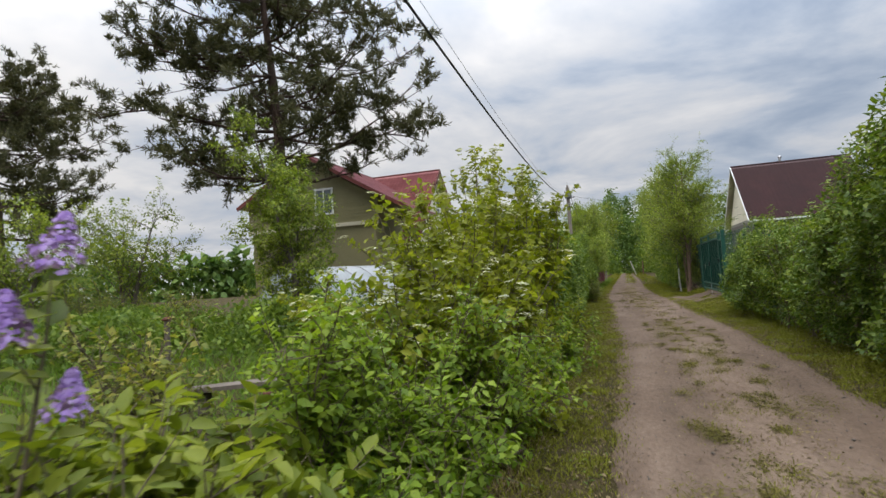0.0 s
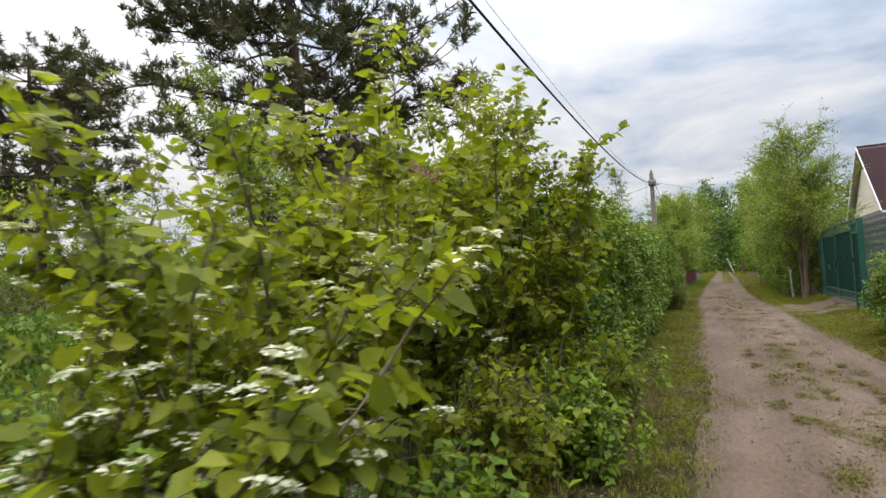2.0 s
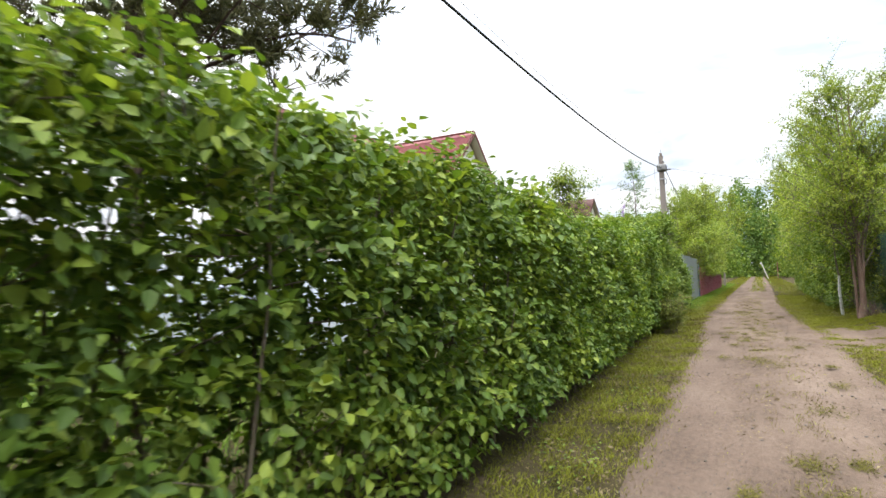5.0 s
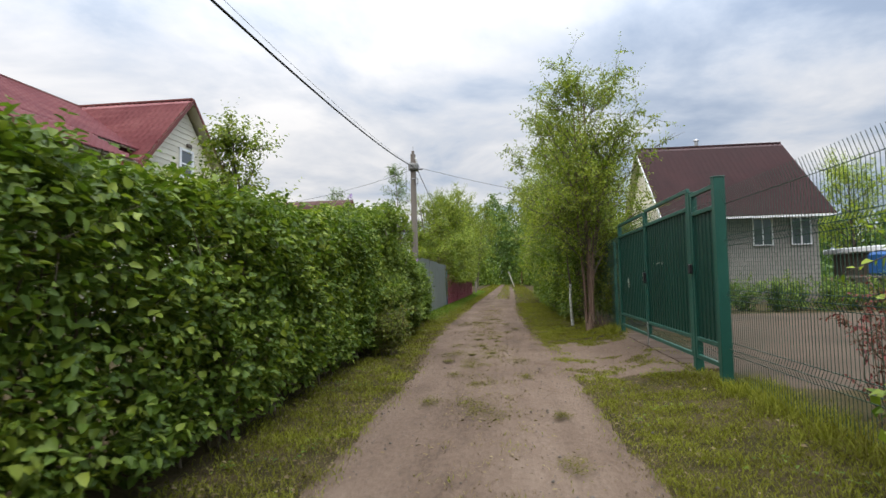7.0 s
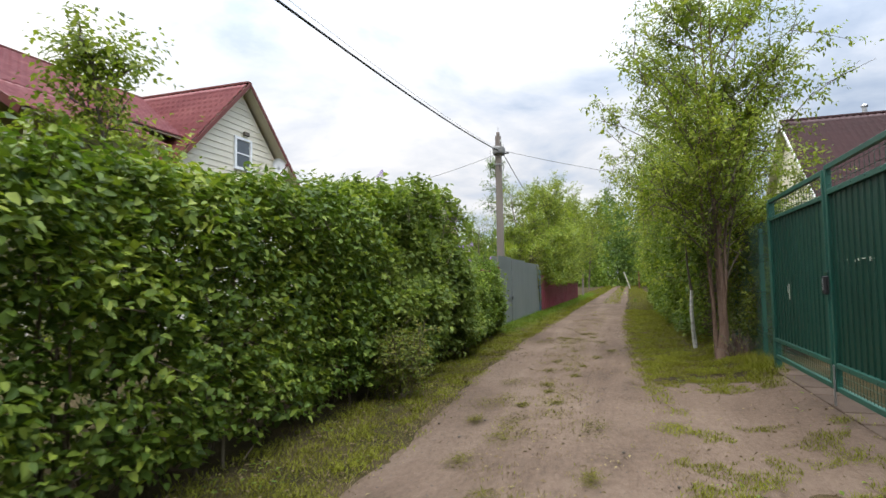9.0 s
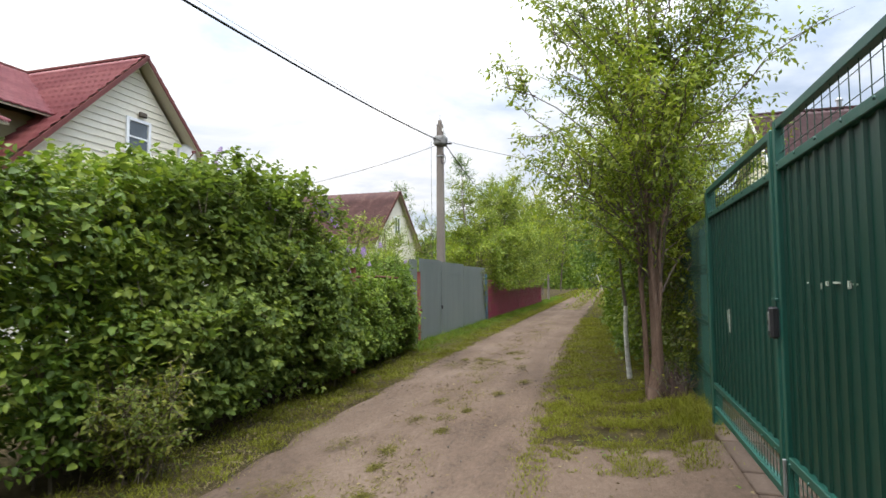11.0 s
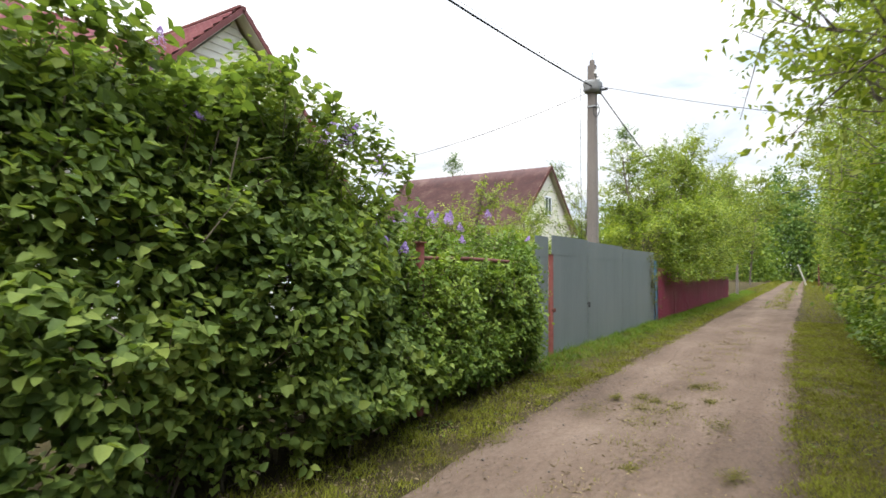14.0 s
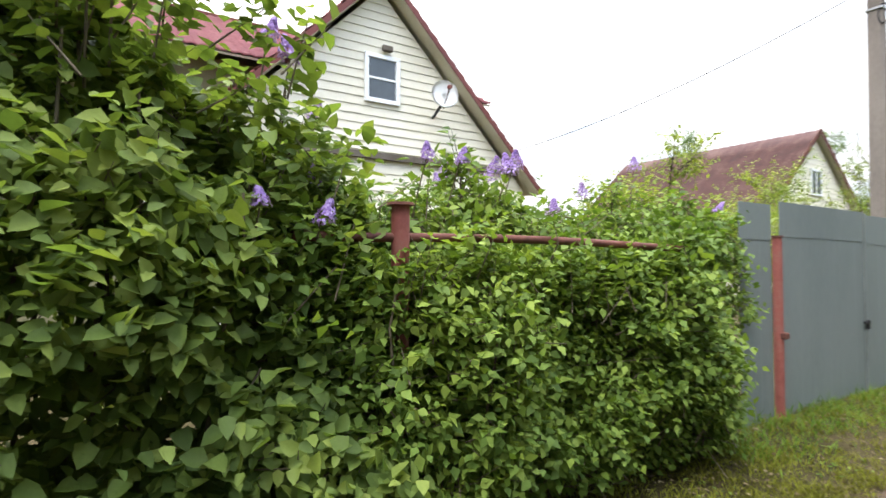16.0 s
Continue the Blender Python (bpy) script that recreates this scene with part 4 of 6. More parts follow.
shrub("lilac_bush", "leafy lilac with a few purple flowers beside the grey fence", "bush", (-2.05, 21.2), 24, 2.15, 0.65, 30, 0.25, 7, 0.07, L_LOW, 84, 0.7, 0.3, extra=lilac_heads(2, 0.12), r0=0.014)
# darker hedge leaf colour puts shade under the trees into the thicket
hedge("thicket", "dense shaded green undergrowth along the lane", 19.7, 38, curve([19.7, 22, 38], [3.15, 2.85, 2.9]), const(4.4), curve([19.7, 24, 32, 38], [2.6, 3.2, 3.4, 3.6]), 9500, L_HEDGE, 0.095, 26, rough=0.35, k=6, twig=0.3, simple=True, stem_gap=0.6)
hedge("undergrowth", "tangled olive green undergrowth growing through the wire fence", 17.3, 20.0, curve([17.3, 18.4, 20], [3.78, 3.7, 3.3]), const(4.7), curve([17.3, 18, 20], [1.5, 2.3, 2.8]), 2400, L_OLIVE, 0.07, 29, rough=0.3, k=7, simple=True, stem_gap=0.4)
hedge("overhanging_bushes", "fresh green bushes hanging over the maroon fence", 31.2, 47, curve([31, 34, 47], [-1.5, -1.2, -1.25]), const(-3.4), curve([31, 33, 38, 47], [2.6, 3.5, 4.2, 5.0]), 7000, L_BIRCH, 0.105, 27, bottom=1.15, rough=0.8, k=6, twig=0.35, simple=True, stem_gap=0.8)

blooms = thing("lilac_blooms", "pale purple lilac flower heads on the tall hedge", "flowers")
for bx, by, bz in ((-1.45, 18.11, 2.55), (-1.4, 18.2, 2.46), (-1.6, 19.69, 2.15), (-1.55, 19.6, 2.1), (-1.6, 19.28, 2.14), (-1.2, 18.02, 1.78), (-1.24, 18.29, 1.72), (-1.65, 20.05, 1.88), (-1.6, 21.87, 2.0), (-1.3, 17.4, 2.7), (-1.25, 17.5, 2.62), (-1.33, 17.33, 2.58), (-1.2, 17.42, 2.55), (-1.15, 16.06, 2.47), (-1.6, 19.05, 2.13)):
    rb = np.random.default_rng(int(by * 100))
    tw = [(np.array([[bx - 0.2, by, bz - 0.45], [bx - 0.08, by, bz - 0.2], [bx, by, bz - 0.05]]), np.array([0.006, 0.005, 0.003]))]
    head = hang("flower_head", panicles(rb, np.array([[bx, by, bz - 0.1]]), 0.17 if 17.3 < by < 17.55 else 0.12, F_LILAC, "flower_head", 260), blooms, kind="stuff")
    hang("twig", tube_mesh("twig", tw, M_TWIG, 4), head)

shrub("rowan_seedling", "young shrub with rusty yellow leaves before the hedge", "bush", (-0.8, 13.7), 18, 1.0, 0.36, 18, 0.24, 8, 0.062, L_RUST, 86, 0.4, 0.15, r0=0.006, simple=True)

# garden behind the shrubs on the near side
for i, (bx, by, hh, sp) in enumerate([(-2.8, -7.8, 1.35, 0.45), (-10.0, 0.5, 1.8, 0.95), (-12.0, -0.5, 1.9, 1.0), (-13.5, 1.5, 2.0, 1.1), (-16.0, -1.0, 2.0, 1.2), (-17.5, 1.5, 2.2, 1.2)]):
    shrub("currant_bush", "loose garden bush with young rusty green leaves", "bush", (bx + NX, by + NY), 18, hh, sp, 26, 0.25, 7, 0.055, L_RUST, 90 + i, 0.6, 0.15, r0=0.007, group="garden bushes", simple=True)
tree("apple_tree", "slender pale green fruit tree with several thin stems", (-7.1, 1.8), 5.3, 0.06, 1.2, 52, 11, 0.3, 6, 0.085, L_BIRCH, 101, stems=4, low=0.15, sub=4)
tree("orchard_tree", "round bushy garden tree", (-14.5, 3.7), 4.0, 0.09, 1.9, 40, 5, 0.35, 6, 0.1, L_BIRCH, 102, low=0.2, stems=2)
tree("orchard_tree", "round bushy garden tree", (-19.5, 0.7), 3.6, 0.09, 2.0, 40, 5, 0.35, 6, 0.11, L_BIRCH, 103, low=0.15, stems=2)
tree("orchard_tree", "round bushy garden tree", (-12, -1.3), 3.0, 0.08, 1.6, 36, 5, 0.35, 6, 0.09, L_BIRCH, 104, low=0.15, stems=2)
pine("pine_tree", "big dark pine with a broad spreading crown", (-11.5, 7.6), 15.5, 0.36, 5.2, 14, 111, boughs=((-6.2, 9.4, 6.4), (-7.1, 7.2, 7.1), (-16.0, 4.2, 7.4)))
pine("pine_tree", "tall slender dark pine", (-27.5, 8.4), 12.8, 0.36, 4.4, 12, 112)
tree("garden_birch", "young birch with light green leaves beside the house", (-2.2, 10.95), 3.25, 0.03, 0.6, 34, 5, 0.3, 7, 0.06, L_BIRCH, 121, low=0.25)

# trees beside the lane
tree("bird_cherry_tree", "multi-stemmed leafy tree beside the green gate", (3.28, 17.72), 6.3, 0.072, 1.55, 84, 7, 0.34, 7, 0.085, L_BIRCH, 131, bark=M_CHERRYBARK, stems=4, low=0.24, rise=1.15, ratio=0.46, sub=5, side=0.42)
for i, (bx, by, hh, cr) in enumerate([(3.9, 21.6, 6.0, 2.1), (4.0, 24.7, 6.4, 2.2), (4.2, 28, 6.8, 2.2), (4.2, 32, 7.0, 2.2), (4.5, 37, 7.5, 2.1), (4.6, 43, 8, 2.3), (4.9, 50, 9, 2.6), (5.0, 59, 9.5, 2.9), (5.0, 70, 11, 3.2)]):
    tree("roadside_tree", "dense light green tree lining the lane", (bx, by), hh, 0.08, cr, 64, 6 if by < 34 else 4, 0.36, 7, 0.075 + 0.002 * max(0, by - 25), L_BIRCH, 140 + i, stems=3, low=0.06, rise=0.8, group="trees along the lane")
for i, (bx, by, hh, cr) in enumerate([(-2.7, 33.5, 5.6, 1.4), (-2.9, 36.5, 6.4, 1.6), (-3.0, 40.5, 6.4, 1.9), (-3.2, 45, 7, 2.0), (-3.4, 51, 7.6, 2.3), (-3.6, 59, 8.5, 2.6), (-3.8, 69, 9.5, 3.0), (-3, 82, 11, 3.4)]):
    tree("roadside_tree", "fresh green tree overhanging the maroon fence", (bx, by), hh, 0.08, cr, 64, 6 if by < 46 else 4, 0.36, 7, 0.08 + 0.002 * max(0, by - 30), L_BIRCH, 160 + i, stems=3, low=0.2, rise=0.75, group="trees along the lane")


# ==== fences, gates and poles ====
def corrugated(name, y0, y1, z0, z1, x, period, depth, mat, parent, label="", thick=0.004, tilt=0.0, pan=0.6):
    """An upright ribbed steel sheet that runs along y, ribs upright, with its own thickness."""
    n = max(1, int(round((y1 - y0) / period)))
    prof = []
    for i in range(n):
        s = y0 + (y1 - y0) * i / n
        w = (y1 - y0) / n
        prof += [(s, 0.0), (s + pan * w, 0.0), (s + (pan + 0.07) * w, -depth), (s + 0.93 * w, -depth)]
    prof.append((y1, 0.0))
    V, F = [], []
    for off in (0.0, thick):
        for yy, d in prof:
            V += [(x + d + off, yy, z0), (x + d + off, yy, z1 + tilt * (yy - y0))]
    m = len(prof)
    for i in range(m - 1):
        a = 2 * i
        F.append((a, a + 2, a + 3, a + 1))
        b = 2 * m + a
        F.append((b, b + 1, b + 3, b + 2))
        F += [(a + 1, a + 3, b + 3, b + 1), (a, b, b + 2, a + 2)]
    return hang(name, mesh_from(name, V, F, mat), parent, label)


def grid_wires(name, y0, y1, z0, z1, x, dy, dz, r, mat, parent):
    paths = [(np.array([[x, yy, z0], [x, yy, z1]]), np.array([r, r])) for yy in np.arange(y0 + dy / 2, y1, dy)]
    paths += [(np.array([[x, y0, zz], [x, y1, zz]]), np.array([r, r])) for zz in np.arange(z0 + dz / 2, z1, dz)]
    return hang(name, tube_mesh(name, paths, mat, 4), parent, "welded wire mesh")


def gate_leaf(name, label, y0, y1, zb, zt, x, tube=0.05):
    """A framed steel leaf: wire mesh strips above and below a ribbed sheet."""
    ob = thing(name, label, "gate", group="green steel gate")
    h = tube / 2
    part("stile", box(x - h, x + h, y0, y0 + tube, zb, zt, 0.004), M_GREEN, ob)
    part("stile", box(x - h, x + h, y1 - tube, y1, zb, zt, 0.004), M_GREEN, ob)
    for z in (zb, zb + 0.22, zt - 0.29, zt - tube):
        part("rail", box(x - h + 0.002, x + h - 0.002, y0 + tube, y1 - tube, z, z + tube, 0.004), M_GREEN, ob)
    corrugated("sheet", y0 + 0.02, y1 - 0.02, zb + 0.23, zt - 0.25, x + 0.012, 0.135, 0.013, M_GREENSHEET, ob, "dark green ribbed steel sheet", pan=0.7)
    grid_wires("mesh_strip", y0 + tube, y1 - tube, zb + tube, zb + 0.22, x, 0.07, 0.07, 0.003, M_WIRE, ob)
    grid_wires("mesh_strip", y0 + tube, y1 - tube, zt - 0.24, zt - tube, x, 0.1, 0.1, 0.0025, M_WIRE, ob)
    for z in (zb + 0.245, zt - 0.265):
        for yy in np.arange(y0 + 0.1, y1 - 0.05, 0.3):
            bm = bmesh.new()
            bmesh.ops.create_cone(bm, cap_ends=True, segments=8, radius1=0.009, radius2=0.006, depth=0.008, matrix=pose(x - h - 0.012, yy, z, 0, -90, 0))
            part("rivet", bm, M_GREEN, ob)
    return ob


def gate_post(label, y, z0, z1, x, wx=0.1, wy=0.1):
    ob = thing("gate_post", label, "post", group="green gate posts")
    part("shaft", box(x - wx / 2, x + wx / 2, y - wy / 2, y + wy / 2, z0, z1, 0.006), M_GREEN, ob)
    part("cap", box(x - wx / 2 - 0.006, x + wx / 2 + 0.006, y - wy / 2 - 0.006, y + wy / 2 + 0.006, z1, z1 + 0.012, 0.003), M_GREEN, ob)
    return ob


GX = 3.68
gate_post("broad square green steel gate post", 10.33, -0.1, 2.36, GX, 0.12, 0.1)
gate_post("square green steel gate post", 11.31, -0.1, 2.33, GX + 0.02)
gate_post("square green steel gate post", 16.06, -0.1, 2.33, GX + 0.02, 0.08, 0.08)
wicket = gate_leaf("wicket_gate", "narrow green ribbed steel wicket gate, closed", 10.41, 11.24, 0.25, 2.31, GX)
right_leaf = gate_leaf("gate_leaf", "wide green ribbed steel gate leaf, closed", 11.38, 13.69, 0.25, 2.4, GX)
left_leaf = gate_leaf("gate_leaf", "wide green ribbed steel gate leaf with scratched paint", 13.75, 16.0, 0.26, 2.37, GX)
# the lock between the leaves and its bright plate
part("drop_bolt", box(GX - 0.045, GX - 0.027, 13.66, 13.678, 0.1, 0.5, 0.003), M_STEEL, right_leaf, "steel drop bolt")
lockbox = part("lock_case", box(GX - 0.07, GX - 0.026, 13.685, 13.765, 1.16, 1.34, 0.012), M_BLACK, right_leaf, "dark worn lock case")
part("lock_plate", box(GX - 0.076, GX - 0.069, 13.712, 13.738, 1.2, 1.31, 0.002), M_STEEL, lockbox, "bright steel key plate")
part("keyhole", box(GX - 0.079, GX - 0.0755, 13.721, 13.729, 1.235, 1.262), M_BLACK, lockbox)
part("latch", box(GX - 0.045, GX - 0.026, 13.68, 13.78, 1.37, 1.39, 0.004), M_GREEN, right_leaf)
part("latch_case", box(GX - 0.07, GX - 0.03, 11.22, 11.3, 1.3, 1.42, 0.008), M_BLACK, wicket, "black wicket lock")
for yy, zz, w, h in ((15.24, 1.06, 0.02, 0.19), (15.3, 1.13, 0.012, 0.11)):
    part("scratch", box(GX + 0.0, GX + 0.0105, yy, yy + w, zz, zz + h), M_CHIP, left_leaf, "pale scratched paint")
for yy, zz, w, h in ((13.24, 1.475, 0.05, 0.008), (13.1, 1.45, 0.018, 0.03), (13.02, 1.465, 0.02, 0.022), (12.88, 1.475, 0.07, 0.009), (12.78, 1.455, 0.014, 0.034), (12.7, 1.47, 0.04, 0.008)):
    part("scratch", box(GX + 0.0, GX + 0.0105, yy, yy + w, zz, zz + h), M_CHIP, right_leaf, "pale chipped paint")


def wire_fence(label, y0, y1, zb, zt, x, post_y):
    """Welded panel fence with folded wires and bent tops."""
    ob = thing("wire_fence", label, "fence")
    H = zt - zb
    zs = [0, 0.18, 0.21, 0.24, 0.45, 0.475, 0.5, 0.72, 0.745, 0.77, 0.93, 1.0]
    xo = [0, 0, -0.025, 0, 0, -0.025, 0, 0, -0.025, 0, 0, -0.05]
    pts = np.array([[o, 0, zb + H * z] for z, o in zip(zs, xo)])
    me = tube_mesh("wire", [(pts, np.full(len(pts), 0.0028))], M_WIRE, 4)
    for yy in np.arange(y0 + 0.03, y1, 0.05):
        w = hang("wire", me, ob)
        w.location = (x, yy, 0)
    for z, o in zip(zs, xo):
        if z < 0.95:
            part("rail", box(x + o - 0.003, x + o + 0.003, y0, y1, zb + H * z, zb + H * z + 0.006), M_WIRE, ob)
    for yy in post_y:
        part("post", box(x + 0.02, x + 0.08, yy - 0.03, yy + 0.03, 0.0, zt - 0.05, 0.004), M_GREEN, ob)
    return ob


wire_fence("dark green welded wire panel fence", 4.4, 10.25, 0.02, 2.2, GX + 0.03, (4.5, 7.25))
wire_fence("dark green welded wire fence running behind the tree", 16.12, 19.6, 0.1, 2.12, GX + 0.05, (17.15, 19.5))
slab = thing("sill_slab", "row of worn concrete pavers under the gate", "pavers")
for i, yy in enumerate(np.arange(11.3, 16.0, 0.42)):
    part("paver", box(GX - 0.06, GX + 0.3, yy, yy + 0.4, -0.05, 0.112 + 0.005 * (i % 3), 0.008), M_PAVER, slab)

FX = -1.62
g_fence = thing("sheet_fence", "weathered flat grey steel sheet fence and gate", "fence")
for y0, y1, zt in ((22.25, 22.79, 2.02), (22.95, 24.8, 2.06), (24.815, 27.3, 2.03), (27.315, 30.55, 1.98)):
    corrugated("panel", y0, y1, 0.04, zt - 0.28, FX, 0.62, 0.002, M_GREY, g_fence, thick=0.003)
    part("top_strip", box(FX - 0.003, FX + 0.0065, y0, y1, zt - 0.33, zt), M_GREY, g_fence)
part("edge_strip", box(FX - 0.012, FX + 0.03, 24.785, 24.83, 0.04, 2.04), M_GREY, g_fence)
part("latch", box(FX + 0.018, FX + 0.04, 24.72, 24.86, 0.82, 0.85, 0.004), M_BLACK, g_fence, "small black bolt")
part("latch_ring", box(FX + 0.018, FX + 0.05, 24.78, 24.82, 0.76, 0.86, 0.006), M_BLACK, g_fence)
rp = thing("pipe_post", "faded red steel pipe post between sheet panels", "post")
hang("pipe", tube_mesh("pipe", [(np.array([[FX + 0.02, 22.87, z] for z in (-0.1, 0.3, 0.8, 1.3, 1.72)]), np.full(5, 0.042))], M_REDPIPE, 12), rp)
bm = bmesh.new()
bmesh.ops.create_cone(bm, cap_ends=True, segments=14, radius1=0.05, radius2=0.048, depth=0.015, matrix=pose(FX + 0.02, 22.87, 1.727))
part("cap", bm, M_RUST, rp)
part("hinge", box(FX + 0.03, FX + 0.09, 22.84, 22.93, 0.78, 0.84, 0.01), M_RUST, rp)
b_post = thing("blue_strip", "narrow blue sheet strip at the fence joint", "fence")
part("sheet", box(FX, FX + 0.03, 30.56, 30.84, 0.03, 1.75), M_BLUE, b_post)
m_fence = thing("maroon_fence", "maroon ribbed steel sheet fence under overhanging bushes", "fence")
for i in range(7):
    y0 = 30.86 + i * 2.4
    corrugated("panel", y0, y0 + 2.39, 0.05, 1.55 - 0.01 * i, FX + 0.04 + 0.012 * i, 0.2, 0.02, M_MAROON, m_fence)
old = thing("pipe_fence", "old rusty pipe fence overgrown with shrubs", "fence")
for yy, zt in ((18.74, 1.74),):
    hang("post", tube_mesh("post", [(np.array([[-1.36, yy, 0.0], [-1.36, yy, 0.9], [-1.36, yy, zt]]), np.full(3, 0.045))], M_REDPIPE, 12), old, "faded red pipe post")
    bm = bmesh.new()
    bmesh.ops.create_cone(bm, cap_ends=True, segments=14, radius1=0.07, radius2=0.066, depth=0.014, matrix=pose(-1.36, yy, zt + 0.006))
    part("cap", bm, M_RUST, old)
hang("rail", tube_mesh("rail", [(np.array([[-1.37, yy, 1.585 + 0.012 * math.sin(yy * 2)] for yy in np.linspace(18.2, 21.3, 9)]), np.full(9, 0.024))], M_RUST, 10), old, "rusty flaking top pipe")


def utility_pole(x, y, height, lean=(0.0, 0.0)):
    ob = thing("utility_pole", "grey concrete utility pole with cables", "utility pole")
    z = np.linspace(0, 1, 8)
    bm = bmesh.new()
    rings = []
    for s in z:
        w, d = 0.155 - 0.05 * s, 0.135 - 0.045 * s
        cx, cy = x + lean[0] * s, y + lean[1] * s
        rings.append([bm.verts.new((cx + a * w, cy + b * d, -0.2 + (height + 0.2) * s)) for a, b in ((-1, -0.7), (-0.7, -1), (0.7, -1), (1, -0.7), (1, 0.7), (0.7, 1), (-0.7, 1), (-1, 0.7))])
    for a, b in zip(rings, rings[1:]):
        for i in range(8):
            bm.faces.new((a[i], a[(i + 1) % 8], b[(i + 1) % 8], b[i]))
    bm.faces.new(rings[-1])
    part("shaft", bm, M_CONC, ob)
    tx, ty = x + lean[0], y + lean[1]
    part("top_bracket", box(tx - 0.06, tx + 0.06, ty - 0.06, ty + 0.06, height, height + 0.16, 0.02), M_CONC, ob)
    hang("spike", tube_mesh("spike", [(np.array([[tx, ty, height + 0.1], [tx, ty, height + 0.36]]), np.array([0.014, 0.01]))], M_STEEL, 6), ob)
    for s, (dx, dy, zz) in enumerate(((0.16, 0, -0.35), (-0.14, -0.02, -0.42), (0.15, -0.03, -0.55), (0.12, -0.05, -0.2))):
        bm = bmesh.new()
        bmesh.ops.create_cone(bm, cap_ends=True, segments=10, radius1=0.05, radius2=0.035, depth=0.11, matrix=pose(tx + dx, ty + dy, height + zz))
        part("insulator", bm, M_PORC, ob, "pale porcelain insulator")
    for zz in (-0.62, -1.15):
        part("band", box(tx - 0.13, tx + 0.13, ty - 0.115, ty + 0.115, height + zz, height + zz + 0.05, 0.01), M_STEEL, ob)
    part("cross_arm", box(tx - 0.05, tx + 0.42, ty - 0.03, ty + 0.03, height - 0.72, height - 0.67, 0.005), M_BLACK, ob)
    a = np.linspace(0, 2 * math.pi, 16)
    loop = np.stack([tx + 0.14 + 0.08 * np.cos(a), ty - 0.1 + 0 * a, height - 1.25 + 0.17 * np.sin(a)], -1)
    hang("cable_loop", tube_mesh("cable_loop", [(loop, np.full(16, 0.013))], M_BLACK, 6), ob, "coiled black cable")
    bm = box(tx - 0.2, tx + 0.23, ty - 0.19, ty + 0.19, height - 0.75, height - 0.42, 0.05)
    bmesh.ops.subdivide_edges(bm, edges=bm.edges[:], cuts=3, use_grid_fill=True)
    for v in bm.verts:
        v.co += Vector((noise.noise(v.co * 9), noise.noise(v.co * 9 + Vector((3, 0, 0))), noise.noise(v.co * 9 + Vector((0, 7, 0))))) * 0.035
    part("wrapping", bm, M_WRAP, ob, "crumpled grey plastic wrapping", True)
    cord = np.array([[tx - 0.32, ty - 0.02, height - 0.55], [tx - 0.33, ty, height - 2.4], [tx - 0.3, ty, 2.0]])
    hang("stay_cord", tube_mesh("stay_cord", [(cord, np.full(3, 0.006))], M_BLACK, 4), ob)
    return ob


utility_pole(-2.82, 28.9, 7.0)


def cable(label, a, b, sag, r, mat=M_BLACK):
    s = np.linspace(0, 1, 28)[:, None]
    p = np.array(a) * (1 - s) + np.array(b) * s
    p[:, 2] -= 4 * sag * (s * (1 - s))[:, 0]
    return tagged(hang("overhead_cable", tube_mesh("overhead_cable", [(p, np.full(28, r))], mat, 6)), label, "cable", "overhead cables")


cable("thick black twisted overhead cable above the hedge", (-2.78, 28.8, 6.4), (-1.0, -17.0, 4.84), 1.13, 0.018)
cable("thin overhead wire beside the thick cable", (-2.73, 28.8, 6.42), (-0.9, -17.0, 4.98), 1.13, 0.004, M_STEEL)
cable("thick black cable running on along the lane", (-2.62, 29.0, 6.25), (-3.2, 63.0, 5.4), 1.0, 0.018)
cable("thin service wire to the cream house", (-2.95, 28.8, 6.25), (-10.4, 27.1, 4.5), 0.25, 0.008)
cable("thin service wire across the lane", (-2.6, 28.9, 6.4), (8.6, 35.2, 5.1), 0.3, 0.008)


# ==== houses ====
def tile_roof(parent, name, p0, along, down, mat, wave=0.22, step=0.36, thick=0.05, label=""):
    """A steel tile sheet from p0 along the ridge and down the slope, with waves and steps."""
    p0, along, down = np.array(p0, float), np.array(along, float), np.array(down, float)
    la, ld = np.linalg.norm(along), np.linalg.norm(down)
    ua, ud = along / la, down / ld
    nrm = np.cross(ua, ud)
    nrm = nrm if nrm[2] > 0 else -nrm
    na, ns = int(la / wave * 4), int(ld / step)
    a = np.linspace(0, la, na + 1)
    wv = 0.035 * np.abs(np.sin(a * math.pi / wave))
    rows, hs = [], []
    for i in range(ns):
        rows += [i / ns * ld, (i + 0.98) / ns * ld]
        hs += [0.0, 0.05]
    rows.append(ld)
    hs.append(0.0)
    V = p0 + ua * a[None, :, None] + ud * np.array(rows)[:, None, None] + nrm * (wv[None, :] + np.array(hs)[:, None] + thick)[..., None]
    w = na + 1
    i = (np.arange(len(rows) - 1)[:, None] * w + np.arange(na)[None]).ravel()
    F = np.stack([i, i + 1, i + w + 1, i + w], -1)
    ob = hang(name, quads_mesh(name, V.reshape(-1, 3), F, mat), parent, label)
    c = [p0, p0 + along, p0 + along + down, p0 + down]
    vs = [tuple(q) for q in c] + [tuple(q + nrm * (thick - 0.006)) for q in c]
    hang("roof_deck", mesh_from("roof_deck", vs, [(3, 2, 1, 0), (4, 5, 6, 7), (0, 1, 5, 4), (1, 2, 6, 5), (2, 3, 7, 6), (3, 0, 4, 7)], M_SOFFIT), parent)
    return ob


